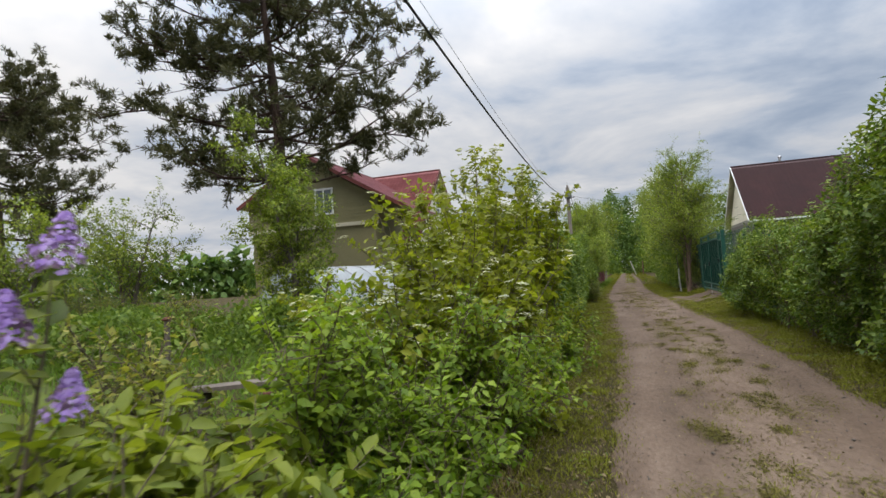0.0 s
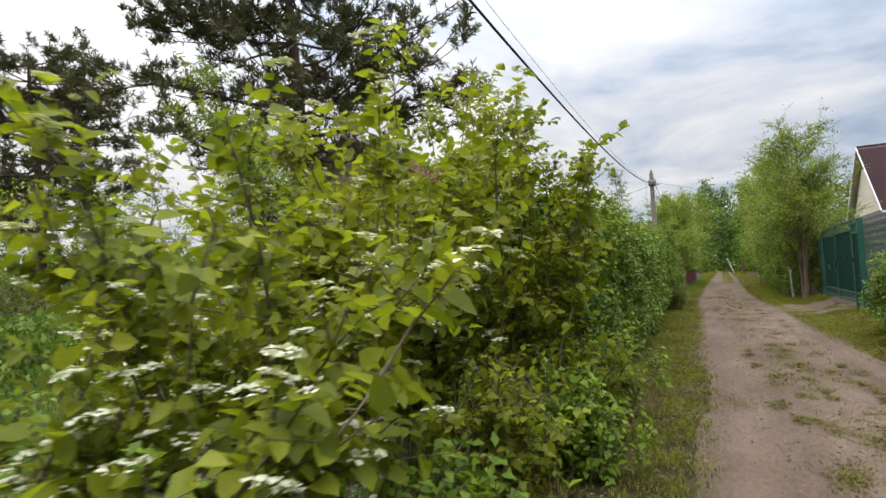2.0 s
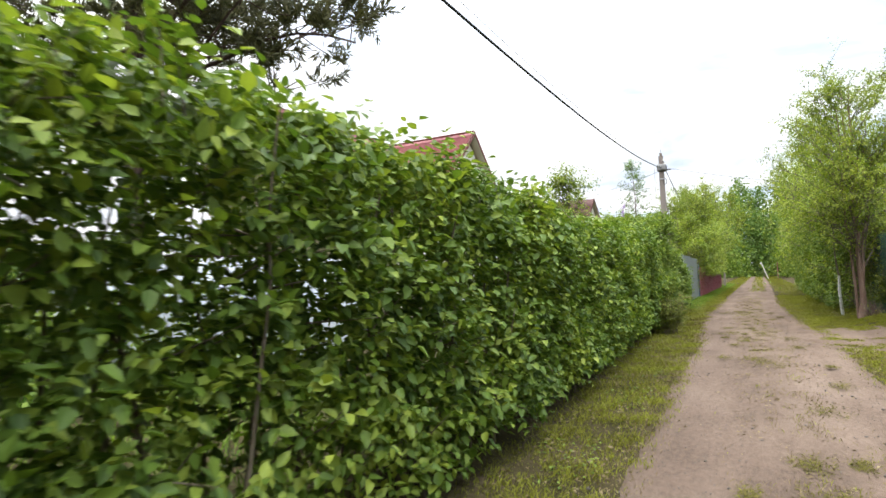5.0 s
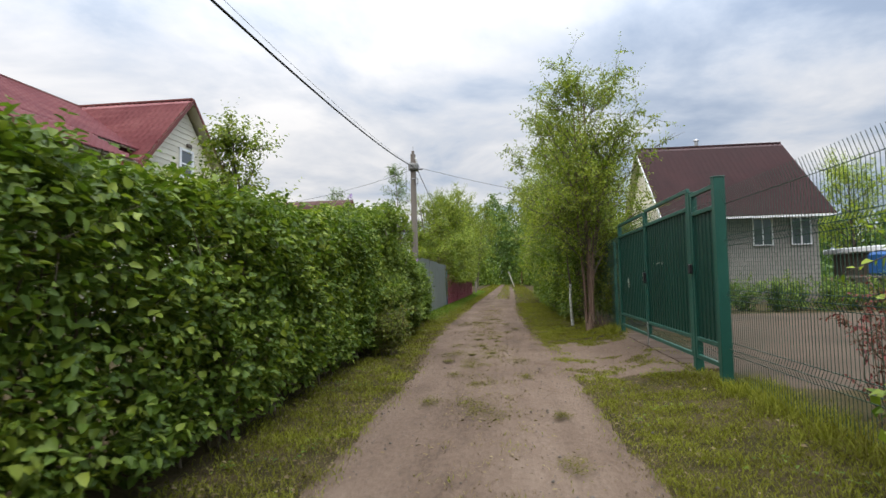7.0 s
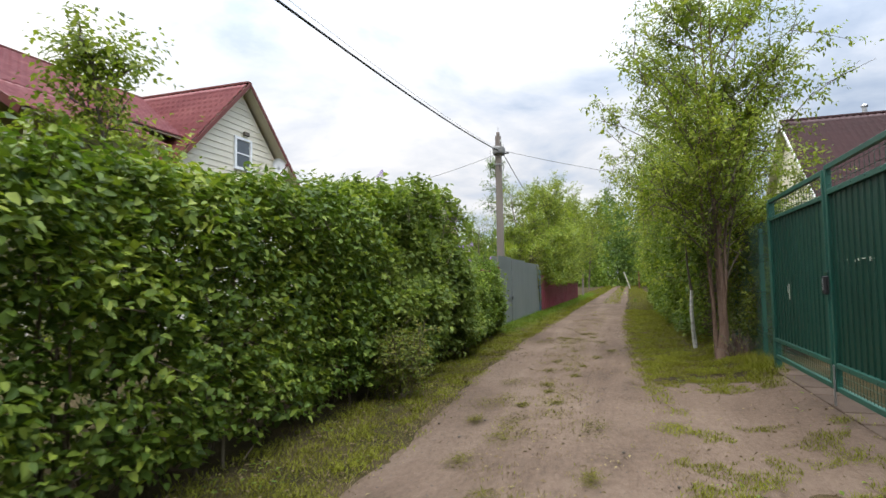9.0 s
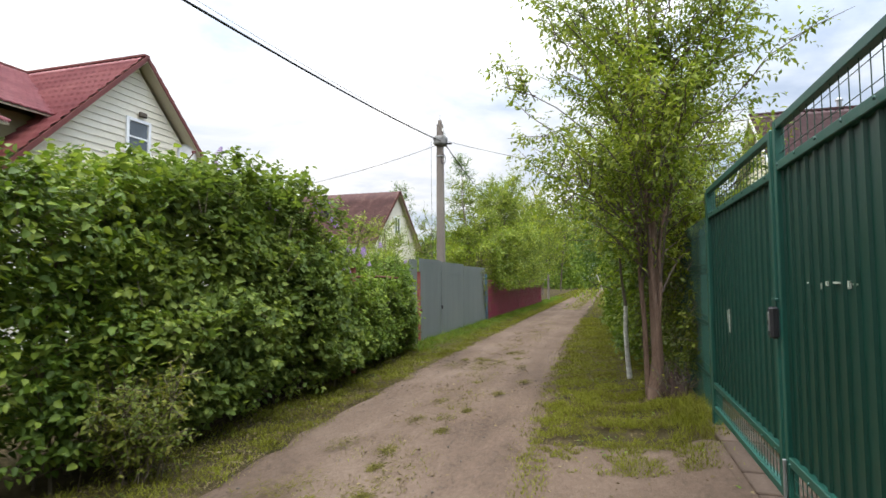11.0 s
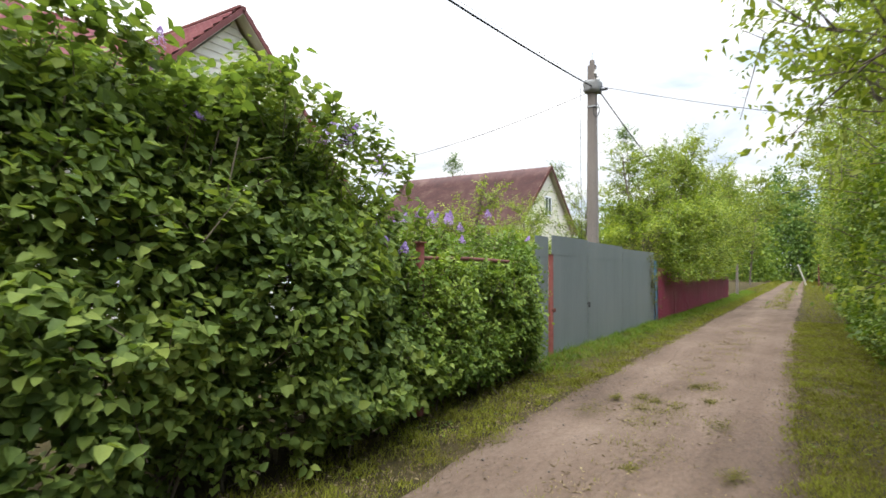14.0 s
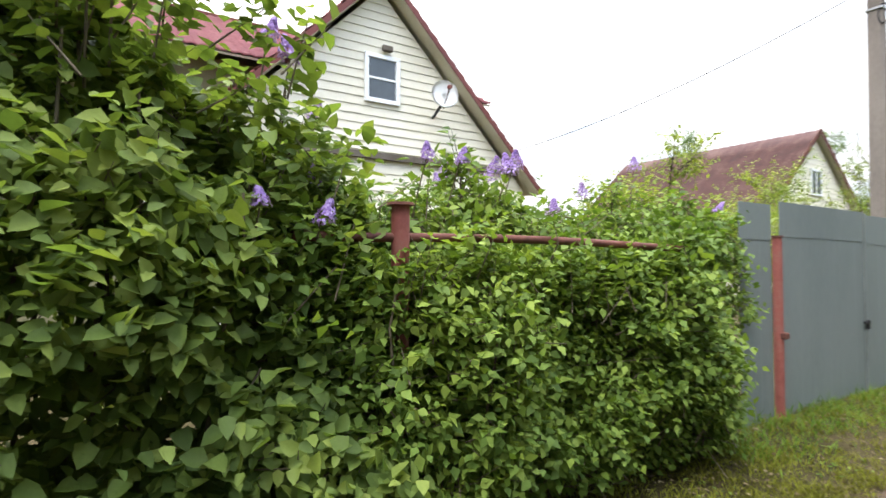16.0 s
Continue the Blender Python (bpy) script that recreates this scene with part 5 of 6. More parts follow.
def beam(parent, name, a, b, w, h, mat, label=""):
    """A board from a to b with upright height h and width w."""
    a, b = Vector(a), Vector(b)
    d = (b - a).normalized()
    s = d.cross(Vector((0, 0, 1)))
    s = (s.normalized() if s.length > 1e-4 else Vector((1, 0, 0))) * w / 2
    u = s.cross(d).normalized() * h / 2
    vs = [tuple(p + i * s + j * u) for p in (a, b) for i, j in ((-1, -1), (1, -1), (1, 1), (-1, 1))]
    return hang(name, mesh_from(name, vs, [(0, 3, 2, 1), (4, 5, 6, 7), (0, 1, 5, 4), (1, 2, 6, 5), (2, 3, 7, 6), (3, 0, 4, 7)], mat), parent, label)


def window(parent, m, w, h, cols=2, rows=1, trim=0.09):
    """A window seen from local -y: frame, bars and panes, width along local x."""
    wd = hang("window", mesh_from("window", [(-w / 2 - trim, 0.0, -trim), (w / 2 + trim, 0.0, -trim), (w / 2 + trim, 0.0, h + trim), (-w / 2 - trim, 0.0, h + trim)], [(0, 1, 2, 3)], M_WHITE), parent)
    wd.matrix_basis = m
    for x0, x1, z0, z1 in ((-w / 2 - trim, -w / 2, -trim, h + trim), (w / 2, w / 2 + trim, -trim, h + trim), (-w / 2, w / 2, -trim, 0), (-w / 2, w / 2, h, h + trim)):
        part("casing", box(x0, x1, -0.06, 0.0, z0, z1, 0.006), M_WHITE, wd)
    for i in range(1, cols):
        xx = -w / 2 + w * i / cols
        part("bar", box(xx - 0.03, xx + 0.03, -0.045, -0.005, 0, h, 0.004), M_WHITE, wd)
    for j in range(1, rows):
        zz = h * j / rows
        part("bar", box(-w / 2, w / 2, -0.046, -0.005, zz - 0.025, zz + 0.025, 0.004), M_WHITE, wd)
    for i in range(cols):
        part("pane", box(-w / 2 + w * i / cols + 0.02, -w / 2 + w * (i + 1) / cols - 0.02, -0.025, -0.004, 0.01, h - 0.01), M_GLASS, wd)
    return wd


def gable_boards(parent, axis, at, centre, z0, apex, slope, mat, pitch=0.2, out=1.0, gap=0.12):
    """Lapped siding boards that fill a gable; axis names the wall's normal."""
    z = z0
    while z < apex - 0.15:
        z1 = min(z + pitch, apex - 0.05)
        w0, w1 = (apex - z) / slope - gap, max(0.03, (apex - z1) / slope - gap)
        if w0 < 0.05:
            break
        lo, hi, back = at + out * 0.03, at + out * 0.01, at
        pts = []
        for side in (-1, 1):
            for d, zz, ww in ((lo, z, w0), (hi, z1, w1), (back, z1, w1), (back, z, w0)):
                pts.append((d, centre + side * ww, zz) if axis == "x" else (centre + side * ww, d, zz))
        hang("siding_board", mesh_from("siding_board", pts, [(0, 1, 2, 3), (7, 6, 5, 4), (0, 4, 5, 1), (1, 5, 6, 2), (2, 6, 7, 3), (3, 7, 4, 0)], mat), parent)
        z = z1


def wall_boards(parent, x, y0, y1, z0, z1, mat, pitch=0.2):
    z = z0
    while z < z1 - 0.05:
        t = min(z + pitch, z1)
        vs = [(x + 0.03, y0, z), (x + 0.01, y0, t), (x, y0, t), (x, y0, z), (x + 0.03, y1, z), (x + 0.01, y1, t), (x, y1, t), (x, y1, z)]
        hang("siding_board", mesh_from("siding_board", vs, [(0, 3, 2, 1), (4, 5, 6, 7), (0, 1, 5, 4), (1, 2, 6, 5), (2, 3, 7, 6), (3, 0, 4, 7)], mat), parent)
        z = t


def gable_prism(parent, name, x0, x1, y0, y1, z0, ze, za, along, mat):
    """The body of a house with gables; along: axis of its ridge."""
    if along == "x":
        c = (y0 + y1) / 2
        pr = [(y0, z0), (y1, z0), (y1, ze), (c, za), (y0, ze)]
        vs = [(x, a, b) for x in (x0, x1) for a, b in pr]
    else:
        c = (x0 + x1) / 2
        pr = [(x0, z0), (x1, z0), (x1, ze), (c, za), (x0, ze)]
        vs = [(a, y, b) for y in (y0, y1) for a, b in pr]
    fs = [(0, 1, 2, 3, 4), (9, 8, 7, 6, 5)] + [(i, (i + 1) % 5 + 0, (i + 1) % 5 + 5, i + 5) for i in range(5)]
    bm = bmesh.new()
    v = [bm.verts.new(p) for p in vs]
    for f in fs:
        bm.faces.new([v[i] for i in f])
    return part(name, bm, mat, parent)


def cream_house():
    ob = thing("cream_house", "cream sided house with red tile-pattern steel roof", "house", pose(0.62, -0.45, -0.2))
    # main wall borrows the darker olive to stand in for shadow by the terrace
    gable_prism(ob, "main_wall", -19.0, -11.8, 16.0, 26.6, 0.0, 5.95, 8.15, "y", M_OLIVE)
    gable_prism(ob, "wing_wall", -15.4, -11.06, 19.4, 28.0, 0.0, 3.75, 8.05, "x", M_SIDING)
    gable_boards(ob, "x", -11.06, 23.7, 4.3, 8.15, 1.0, M_SIDING)
    wall_boards(ob, -11.06, 19.6, 27.8, 0.4, 4.0, M_SIDING)
    beam(ob, "floor_trim", (-11.0, 19.6, 4.18), (-11.0, 27.8, 4.18), 0.1, 0.14, M_WOOD)
    gable_boards(ob, "y", 16.0, -15.4, 5.9, 8.15, 0.58, M_OLIVE, out=-1.0)
    for k in range(6):
        part("siding_board", box(-19.2, -11.6, 15.965, 15.998, 4.72 + 0.2 * k, 4.91 + 0.2 * k, 0.004), M_OLIVE, ob)
    beam(ob, "floor_trim", (-19.2, 15.94, 4.62), (-11.6, 15.94, 4.62), 0.1, 0.18, M_SOFFIT)
    for s in (1, -1):
        tile_roof(ob, "roof", (-15.4, 15.45, 8.3), (0, 11.6, 0), (s * 4.15, 0, -2.4), M_ROOF, label="red tile-pattern steel roof")
        tile_roof(ob, "wing_roof", (-15.4, 23.7, 8.28), (4.7, 0, 0), (0, s * 4.65, -4.65), M_ROOF, label="red tile-pattern steel roof")
        beam(ob, "bargeboard", (-10.68, 23.7, 8.3), (-10.68, 23.7 + s * 4.65, 3.65), 0.03, 0.12, M_TRIM)
        beam(ob, "rake_soffit", (-10.86, 23.7, 8.2), (-10.86, 23.7 + s * 4.6, 3.6), 0.34, 0.02, M_SOFFIT)
        beam(ob, "bargeboard", (-15.4, 15.43, 8.3), (-15.4 + s * 4.15, 15.43, 5.9), 0.03, 0.18, M_TRIM)
    tile_roof(ob, "porch_roof", (-11.25, 15.45, 5.9), (0, 3.6, 0), (1.6, 0, -0.925), M_ROOF, label="red tile-pattern steel roof over the porch")
    beam(ob, "bargeboard", (-11.25, 15.43, 5.9), (-9.65, 15.43, 4.975), 0.03, 0.18, M_TRIM)
    for py in (15.7, 18.8):
        part("porch_post", box(-9.86, -9.74, py - 0.06, py + 0.06, 0.2, 5.05, 0.01), M_SOFFIT, ob)
    beam(ob, "ridge_cap", (-15.4, 15.45, 8.39), (-15.4, 27.0, 8.39), 0.2, 0.06, M_TRIM)
    beam(ob, "ridge_cap", (-15.4, 23.7, 8.37), (-10.7, 23.7, 8.37), 0.2, 0.06, M_TRIM)
    window(ob, pose(-11.03, 23.75, 5.5, 0, 0, 90), 0.7, 0.92, 1, 2, 0.1)
    window(ob, pose(-11.03, 21.6, 1.3, 0, 0, 90), 1.3, 1.3, 2, 1)
    window(ob, pose(-11.03, 25.6, 1.3, 0, 0, 90), 1.3, 1.3, 2, 1)
    window(ob, pose(-14.6, 15.96, 5.3, 0, 0, 0), 0.9, 1.2, 2, 1)
    part("flood_lamp", box(-11.0, -10.9, 23.72, 23.98, 6.6, 6.74, 0.02), M_WOOD, ob, "grey flood lamp above the window")
    # satellite dish on its bracket
    n, R = 20, 0.36
    bm = bmesh.new()
    rows = []
    for i in range(5):
        r = R * (i + 0.02) / 4
        rows.append([bm.verts.new((r * math.cos(a) * 0.9, r * math.sin(a), 0.09 * (r / R) ** 2)) for a in np.arange(n) * 2 * math.pi / n])
    for a, b in zip(rows, rows[1:]):
        for i in range(n):
            bm.faces.new((a[i], a[(i + 1) % n], b[(i + 1) % n], b[i]))
    bmesh.ops.solidify(bm, geom=bm.faces[:], thickness=0.012)
    bmesh.ops.transform(bm, matrix=look((-10.55, 25.15, 5.7), (-16, 27, 4.5)), verts=bm.verts)
    dish = part("satellite_dish", bm, M_WHITE, ob, "round white satellite dish", True)
    beam(dish, "bracket", (-11.0, 25.1, 5.25), (-10.6, 25.15, 5.55), 0.05, 0.05, M_BLACK)
    beam(dish, "arm", (-10.6, 25.15, 5.4), (-10.1, 25.0, 5.75), 0.025, 0.025, M_RUST)
    part("receiver", box(-10.16, -10.06, 24.96, 25.04, 5.72, 5.8, 0.01), M_TRIM, dish)
    return ob


cream_house()


def brick_house():
    ob = thing("brick_house", "pale brick house with a steep burgundy roof", "house", pose(-0.5, 0, 0))
    gable_prism(ob, "wall", 9.2, 15.85, 31.2, 39.2, -0.1, 3.95, 7.55, "x", M_BRICK)
    for s in (-1, 1):
        tile_roof(ob, "roof", (8.85, 35.2, 8.0), (7.4, 0, 0), (0, s * 4.7, -4.2), M_ROOF2, wave=0.25, label="burgundy tile-pattern steel roof")
        for x, mt in ((8.83, M_WHITE), (16.27, M_ROOF2)):
            beam(ob, "bargeboard", (x, 35.2, 8.02), (x, 35.2 + s * 4.7, 3.82), 0.03, 0.14, mt)
    gable_boards(ob, "x", 9.2, 35.2, 4.0, 7.7, 0.89, M_SIDING, out=-1.0)
    beam(ob, "gutter", (8.85, 30.45, 3.78), (16.25, 30.45, 3.78), 0.1, 0.09, M_WHITE)
    beam(ob, "ridge_cap", (8.85, 35.2, 8.1), (16.25, 35.2, 8.1), 0.2, 0.07, M_ROOF2)
    for x in (10.7, 13.45, 15.1):
        window(ob, pose(x, 31.17, 2.56), 0.78, 1.18, 2, 1, 0.045)
    hang("flue_pipe", tube_mesh("flue_pipe", [(np.array([[12.1, 35.4, 7.7], [12.1, 35.4, 8.45]]), np.array([0.09, 0.09]))], M_STEEL, 10), ob, "short steel flue pipe")
    hang("flue_cap", tube_mesh("flue_cap", [(np.array([[12.1, 35.4, 8.45], [12.1, 35.4, 8.5], [12.1, 35.4, 8.58]]), np.array([0.14, 0.14, 0.02]))], M_STEEL, 10), ob)
    beam(ob, "plinth", (9.2, 31.15, 0.1), (15.85, 31.15, 0.1), 0.1, 0.5, M_CONC)
    return ob


brick_house()


def old_house():
    ob = thing("old_house", "old house with a rusty red sheet roof and pale gable", "house", pose(0.25, 2.6, 0) @ Matrix.Diagonal((0.83, 0.83, 0.87, 1)))
    gable_prism(ob, "wall", -23.2, -12.3, 44.6, 53.4, 0, 4.6, 8.05, "x", M_SIDING)
    for s in (-1, 1):
        tile_roof(ob, "roof", (-23.8, 49, 8.2), (11.8, 0, 0), (0, s * 5.0, -4.05), M_ROOF3, wave=0.5, step=1.2, label="rusty red sheet roof")
        beam(ob, "bargeboard", (-11.97, 49, 8.22), (-11.97, 49 + s * 5.0, 4.17), 0.03, 0.22, M_RUST)
    gable_boards(ob, "x", -12.3, 49, 4.6, 8.05, 0.81, M_SIDING, pitch=0.25)
    window(ob, pose(-12.26, 49, 5.2, 0, 0, 90), 1.0, 1.1, 2, 1)
    return ob


old_house()

# greenhouse in the near garden
gh = thing("greenhouse", "low arched greenhouse of cloudy film", "greenhouse")
a = np.linspace(0, math.pi, 11)
V, F = [], []
for off in (0.0, -0.03):
    for j in range(7):
        V += [(-9.7 + (1.35 + off) * math.cos(t) + 0.32 * j, 5.5 + 0.75 * j, -0.05 + (2.05 + off) * math.sin(t) ** 0.8) for t in a]
for o in (0, 77):
    F += [(o + 11 * j + i, o + 11 * j + i + 1, o + 11 * j + i + 12, o + 11 * j + i + 11) for j in range(6) for i in range(10)]
hang("cover", mesh_from("cover", V, F, M_FILM, True), gh)
hang("end_wall", mesh_from("end_wall", [v for v in V[:11]] + [(v[0], v[1] + 0.03, v[2]) for v in V[:11]], [tuple(range(11)), tuple(range(21, 10, -1))], M_FILM), gh)
hang("end_wall", mesh_from("end_wall", [v for v in V[66:77]] + [(v[0], v[1] - 0.03, v[2]) for v in V[66:77]], [tuple(range(11)), tuple(range(21, 10, -1))], M_FILM), gh)
for j in range(7):
    pts = np.array([(-9.7 + 1.37 * math.cos(t) + 0.32 * j, 5.5 + 0.75 * j, -0.05 + 2.07 * math.sin(t) ** 0.8) for t in a])
    hang("hoop", tube_mesh("hoop", [(pts, np.full(11, 0.018))], M_STEEL, 6), gh)

bench = thing("garden_bench", "weathered grey plank bench in the meadow", "bench")
beam(bench, "plank", (-3.25, -6.25, 0.5), (-2.35, -5.92, 0.54), 0.22, 0.035, M_WOOD)
for q, w in (((-3.05, -6.18), 0.47), ((-2.5, -5.98), 0.5)):
    part("leg", box(q[0] - 0.05, q[0] + 0.05, q[1] - 0.04, q[1] + 0.04, -0.1, w, 0.006), M_WOOD, bench)
stub = thing("pipe_stub", "rusty pipe stub with a flange cap among weeds", "post")
hang("pipe", tube_mesh("pipe", [(np.array([[-2.0, -6.72, -0.1], [-2.0, -6.72, 0.3], [-2.0, -6.72, 0.58]]), np.full(3, 0.024))], M_RUST, 10), stub)
hang("cap", tube_mesh("cap", [(np.array([[-2.0, -6.72, 0.57], [-2.0, -6.72, 0.575], [-2.0, -6.72, 0.59], [-2.0, -6.72, 0.6]]), np.array([0.02, 0.045, 0.045, 0.02]))], M_RUST, 12), stub)

gp = thing("garden_post", "dark weathered post standing in the meadow", "post")
hang("shaft", tube_mesh("shaft", [(np.array([[-4, -5.6, -0.15], [-4, -5.6, 0.5], [-3.99, -5.6, 1.1]]), np.array([0.032, 0.03, 0.028]))], M_WOOD, 8), gp)
hang("cap", tube_mesh("cap", [(np.array([[-3.99, -5.6, 1.09], [-3.99, -5.6, 1.1], [-3.99, -5.6, 1.13]]), np.array([0.03, 0.055, 0.02]))], M_RUST, 8), gp)

# yard behind the wire fence
shed = thing("white_shed", "low weathered wooden shed with a pale roof", "shed")
part("wall", box(16.6, 22.5, 29.0, 32.5, -0.05, 2.05, 0.02), M_WOOD, shed)
part("roof", box(16.3, 22.8, 28.7, 32.8, 2.06, 2.3, 0.03), M_WHITE, shed, "pale flat roof edge")
part("door", box(18.3, 19.2, 28.95, 28.995, 0.0, 1.95, 0.01), M_WOOD, shed)
drum = thing("water_tank", "blue plastic water tank on a wooden stand", "tank")
part("tank", box(13.4, 14.0, 23.9, 24.5, 1.1, 1.9, 0.1), M_BARREL, drum)
part("lid", box(13.55, 13.85, 24.05, 24.35, 1.9, 1.95, 0.02), M_BLACK, drum)
part("shelf", box(12.9, 14.4, 23.5, 24.9, 1.02, 1.1, 0.01), M_WOOD, drum)
for qx in (13.0, 14.2):
    for qy in (23.6, 24.7):
        part("leg", box(qx, qx + 0.1, qy, qy + 0.1, -0.05, 1.02, 0.01), M_WOOD, drum)

shrub("dry_shoots", "dry brown shoots and sticks at the tree foot", "bush", (3.5, 17.5), 34, 0.6, 0.26, 2, 0.1, 1, 0.04, L_RUST, 345, 0.6, 0.5, r0=0.009, bark=M_BARK)

# gnarled stump with broken stubs beside the tree
def old_stump(x, y):
    rng = np.random.default_rng(346)
    ob = thing("tree_stump", "gnarled brown stump with broken stubs at the tree foot", "stump")
    for i in range(9):
        a, r = rng.uniform(0, 2 * math.pi), rng.uniform(0.02, 0.17)
        h = rng.uniform(0.15, 0.42) * (1.2 - 2.2 * r)
        u = np.linspace(0, 1, 6)
        p = np.stack([x + math.cos(a) * r * (0.7 + 0.5 * u), y + math.sin(a) * r * (0.7 + 0.5 * u), -0.06 + (h + 0.06) * u], -1)
        p[1:, :2] += rng.normal(0, 0.012, (5, 2))
        rad = rng.uniform(0.03, 0.055) * (1.5 - 0.9 * u) * rng.uniform(0.85, 1.15, 6)
        rad[-1] *= 0.4
        hang("stub", tube_mesh("stub", [(p, rad)], M_PINEBARK, 7), ob)
    return ob


old_stump(3.5, 17.45)

# lane side bits
stake = thing("whitewashed_stem", "thin leaning whitewashed young trunk", "trunk")
hang("stem", tube_mesh("stem", [(np.array([[3.02, 19.3, -0.1], [2.99, 19.3, 0.3], [2.97, 19.28, 0.7], [2.98, 19.27, 1.1]]), np.array([0.045, 0.037, 0.034, 0.03]))], M_BIRCH, 9), stake)
hang("upper_stem", tube_mesh("upper_stem", [(np.array([[2.98, 19.27, 1.09], [2.93, 19.25, 1.5], [2.9, 19.2, 2.0], [2.92, 19.1, 2.6]]), np.array([0.026, 0.02, 0.014, 0.006]))], M_BARK, 7), stake)
stone = bmesh.new()
bmesh.ops.create_icosphere(stone, subdivisions=2, radius=0.12, matrix=Matrix.Diagonal((1.2, 1.0, 0.35, 1)))
for v in stone.verts:
    v.co += Vector((noise.noise(v.co * 7), noise.noise(v.co * 7 + Vector((5, 0, 0))), 0)) * 0.04
bmesh.ops.translate(stone, vec=(3.42, 17.0, -0.02), verts=stone.verts)
tagged(part("flat_stone", stone, M_STONE), "flat grey stone at the tree foot", "stone")
leaning = thing("leaning_post", "pale leaning post at the far end of the lane", "post")
beam(leaning, "post", (2.1, 88, -0.1), (1.3, 88, 2.3), 0.14, 0.14, M_BIRCH)
farf = thing("far_fence", "reddish brown board fence far down the lane", "fence")
for i in range(22):
    part("board", box(3.1 + 0.02 * i, 3.16 + 0.02 * i, 84 + i * 0.9, 84.86 + i * 0.9, 0.0, 2.2 + 0.05 * (i % 2), 0.01), M_TRIM, farf)
farp = thing("fence_post", "grey concrete post beside the maroon fence", "post")
part("shaft", box(-1.55, -1.41, 52, 52.14, -0.05, 2.0, 0.01), M_CONC, farp)

# ==== planting around the yards and the far end ====
shrub("barberry_bush", "dark red leaved barberry behind the wire fence", "bush", (4.35, 8.55), 16, 1.5, 0.55, 18, 0.22, 8, 0.035, L_BARB, 301, 0.6, 0.2, r0=0.006)
shrub("yellow_bush", "yellow green leafy bush at the fence", "bush", (3.75, 6.6), 18, 2.1, 0.6, 24, 0.22, 7, 0.06, L_YEL, 302, 0.6, 0.1, r0=0.008)
for i in range(12):
    shrub("bed_plants", "green leafy bushes in a garden bed before the brick house", "bush", (8.2 + 0.8 * i, 23.0 + 0.5 * (i % 2)), 14, 1.25, 0.7, 16, 0.25, 6, 0.1, L_LOW, 310 + i, 0.6, 0.1, r0=0.006, group="garden bed bushes", simple=True)
tree("yard_tree", "leafy tree beside the brick house", (19.5, 36), 6.6, 0.12, 2.4, 50, 4, 0.4, 7, 0.13, L_YEL, 321, low=0.2)
tree("yard_tree", "leafy tree behind the white shed", (26, 37), 7.5, 0.12, 2.8, 50, 4, 0.4, 7, 0.15, L_FAR, 322, low=0.15)
tree("yard_tree", "leafy tree at the edge of the yard", (22, 25), 4.5, 0.1, 1.8, 46, 4, 0.4, 7, 0.1, L_FAR, 323, low=0.15)
for i, (bx, by, hh, cr) in enumerate([(-4.6, 24.6, 2.9, 1.1), (-4.2, 27.2, 2.6, 1.0), (-5.5, 30.5, 3.3, 1.4), (-7, 34, 4.2, 1.6), (-6.0, 38, 4.6, 1.7)]):
    tree("garden_bush", "fresh green garden bush behind the grey fence", (bx, by), hh, 0.05, cr, 36, 4, 0.32, 7, 0.075, L_BIRCH, 330 + i, low=0.08, stems=3, group="bushes behind the grey fence")
shrub("dry_hanging_bush", "brownish withered bush hanging over the grey fence", "bush", (-1.95, 30.6), 26, 2.5, 0.8, 26, 0.25, 7, 0.05, L_RUST, 340, 0.6, 0.2)
for i, (bx, by) in enumerate([(-16, 60), (-24, 56), (-9, 58)]):
    tree("garden_birch", "slender birch rising behind the old house", (bx, by), 10.5 + i, 0.1, 1.5, 40, 3, 0.4, 7, 0.12, L_FAR, 350 + i, low=0.3)


def far_woods(name, label, segs, n, size, mat, seed):
    rng = np.random.default_rng(seed)
    S = np.array(segs, float)
    i = rng.integers(0, len(S), n)
    t = rng.uniform(0, 1, n)
    x = S[i, 0] + (S[i, 2] - S[i, 0]) * t
    y = S[i, 1] + (S[i, 3] - S[i, 1]) * t
    tall = S[i, 4] * (0.75 + 0.5 * np.abs(np.sin(x * 0.35 + y * 0.27 + i)) + 0.2 * np.sin(x * 1.3 + y * 0.9))
    h = rng.uniform(0, 1, n) ** 0.8
    w = 2.5 * (1 - h * 0.8)
    P = np.stack([x + rng.normal(0, 1, n) * w, y + rng.normal(0, 1, n) * w, h * tall], -1)
    D, N = rng.normal(0, 1, (n, 3)) + np.array([0, 0, -0.3]), rng.normal(0, 0.6, (n, 3)) + np.array([0, 0, 0.7])
    L = size * rng.uniform(0.5, 1.3, n)
    tagged(hang(name, leaf_mesh(name, P, D, N, L, L * 0.7, mat, simple=True)), label, "woods", kind="stuff")


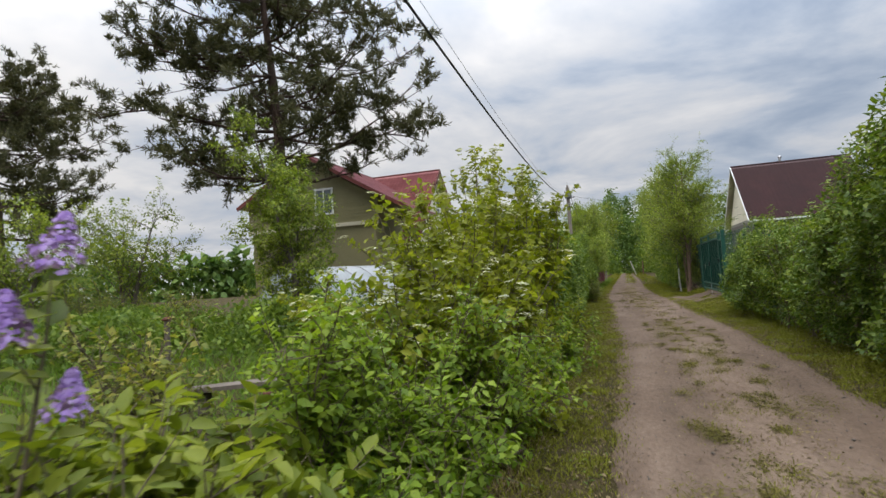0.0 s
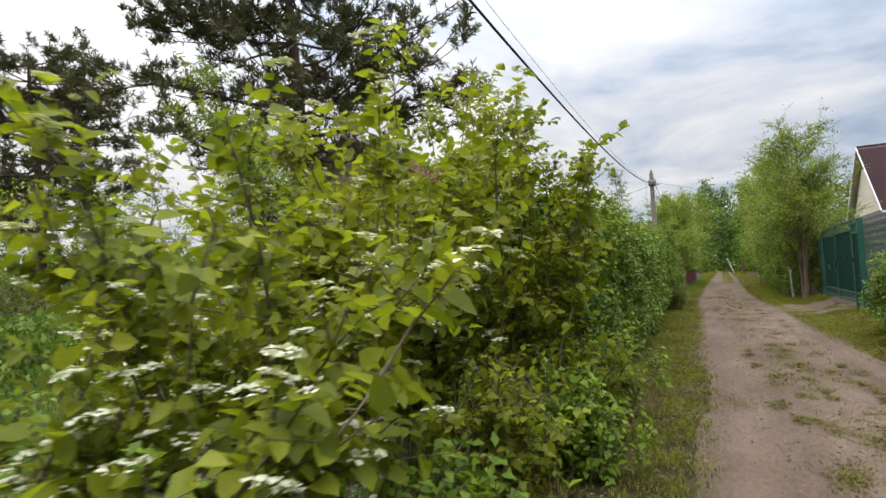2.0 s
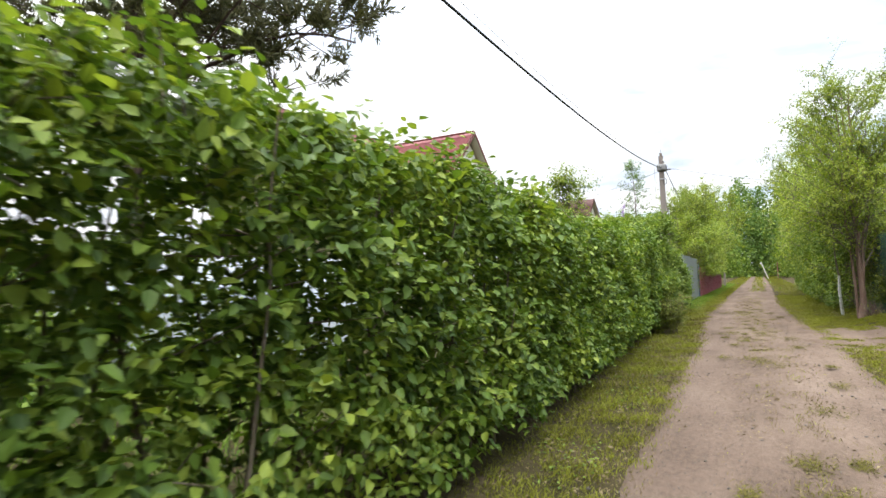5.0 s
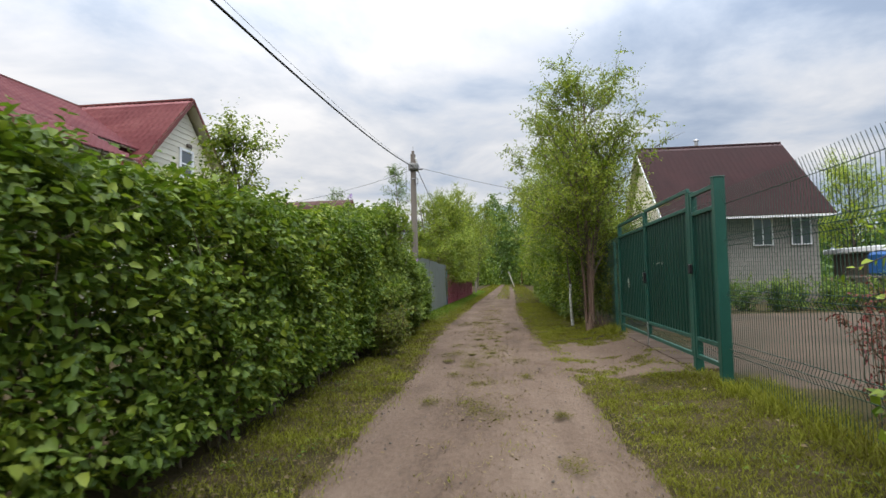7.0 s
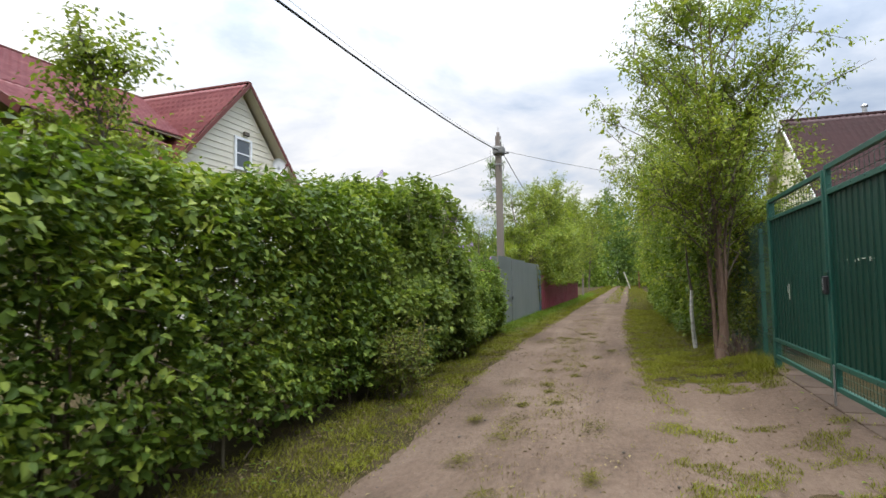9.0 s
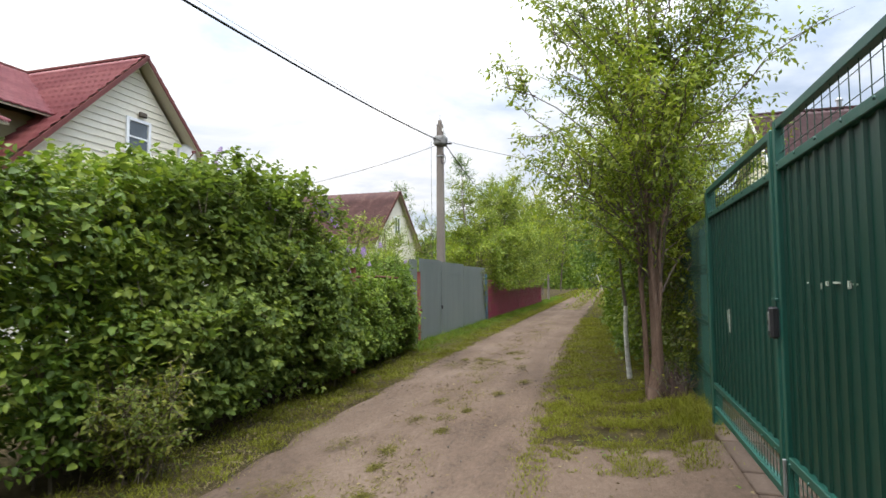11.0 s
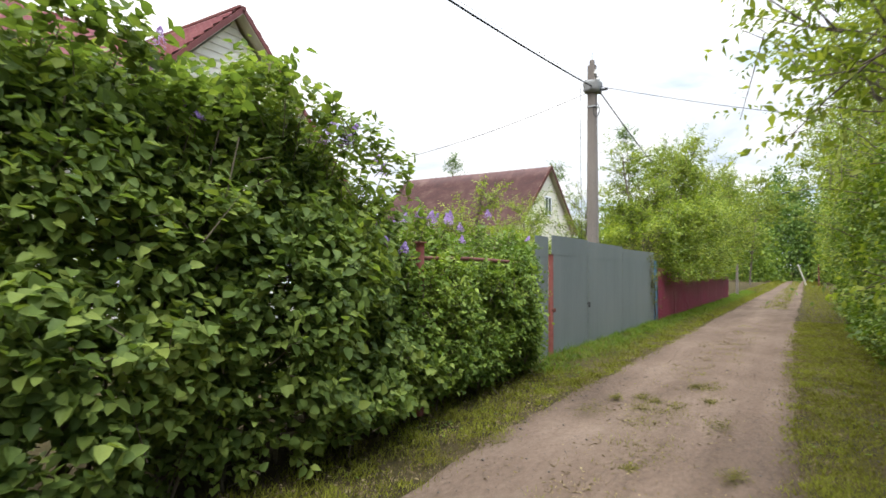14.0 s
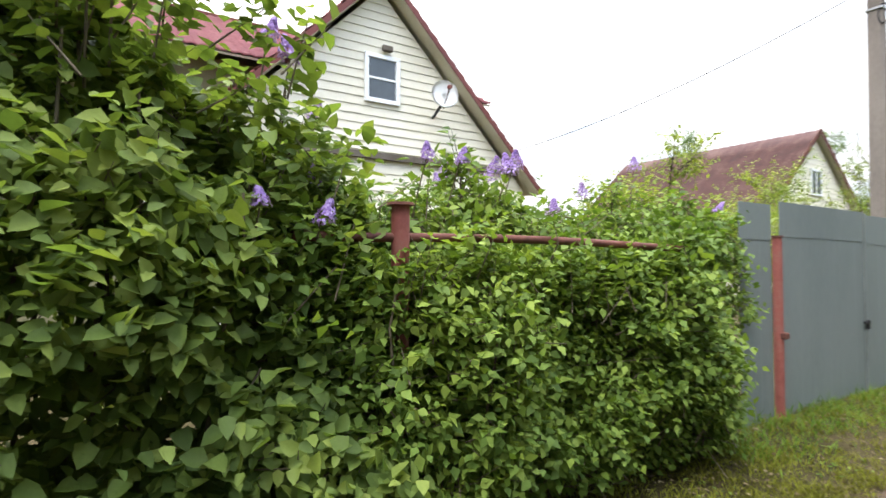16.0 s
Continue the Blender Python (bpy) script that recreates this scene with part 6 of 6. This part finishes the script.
far_woods("far_woods", "mixed green woods closing the end of the lane", [(-14, 135, 14, 135, 13), (-30, 120, -8, 150, 11), (8, 150, 30, 120, 12), (-4, 100, -7, 140, 9), (6, 95, 9, 140, 10)], 60000, 0.55, L_LOW, 401)
far_woods("far_woods", "distant dark green tree line beyond the gardens", [(-150, -60, -110, 120, 9), (-110, 120, -30, 160, 10), (30, 160, 130, 90, 11), (130, 90, 120, -60, 9), (120, -60, -150, -60, 9)], 23600, 2.7, L_FAR, 402)
far_woods("far_woods", "dark trees standing across the far end of the lane", [(-6, 124, 9, 126, 12), (-3, 130, 6, 132, 15)], 20000, 0.5, L_FAR, 405)
far_woods("garden_thicket", "tangled green garden bushes behind the shrubs", [(-14, -6, -26, 4, 2.6), (-10, -9, -24, -4, 2.2), (-26, 4, -32, 20, 3.5), (-30, -8, -34, 10, 4), (-9, -2.5, -13, 3, 1.7), (-6.5, 0, -9, 6, 1.6)], 46000, 0.12, L_LOW, 403)
far_woods("garden_thicket", "green bushes in the gardens behind the brick house", [(6, 44, 30, 44, 4), (30, 44, 34, 20, 4)], 13600, 0.35, L_FAR, 404)


# single leaves that stand out on the faces of the nearest hedges
def loose_leaves(host, y0, y1, x, z0, z1, n, size, mat, seed):
    rng = np.random.default_rng(seed)
    one = np.array([[0.0, 0.0, 0.0]])
    me = leaf_mesh("leaf", one, np.array([[1.0, 0, 0]]), np.array([[0, 0, 1.0]]), np.array([size]), np.array([size * 0.7]), mat)
    for i in range(n):
        ob = hang("leaf", me, host)
        s = rng.uniform(0.75, 1.25)
        ob.matrix_basis = pose(x + rng.uniform(-0.06, 0.06), rng.uniform(y0, y1), rng.uniform(z0, z1), rng.normal(0, 20), rng.uniform(0, 45), rng.normal(0, 55)) @ Matrix.Diagonal((s, s, s, 1))


loose_leaves(bpy.data.objects["hedge"], 2.5, 12.5, -1.02, 0.6, 2.1, 240, 0.072, L_HEDGE, 501)
loose_leaves(bpy.data.objects["lilac_hedge"], 14.4, 18.0, -0.97, 0.5, 2.1, 120, 0.08, L_LILAC, 502)
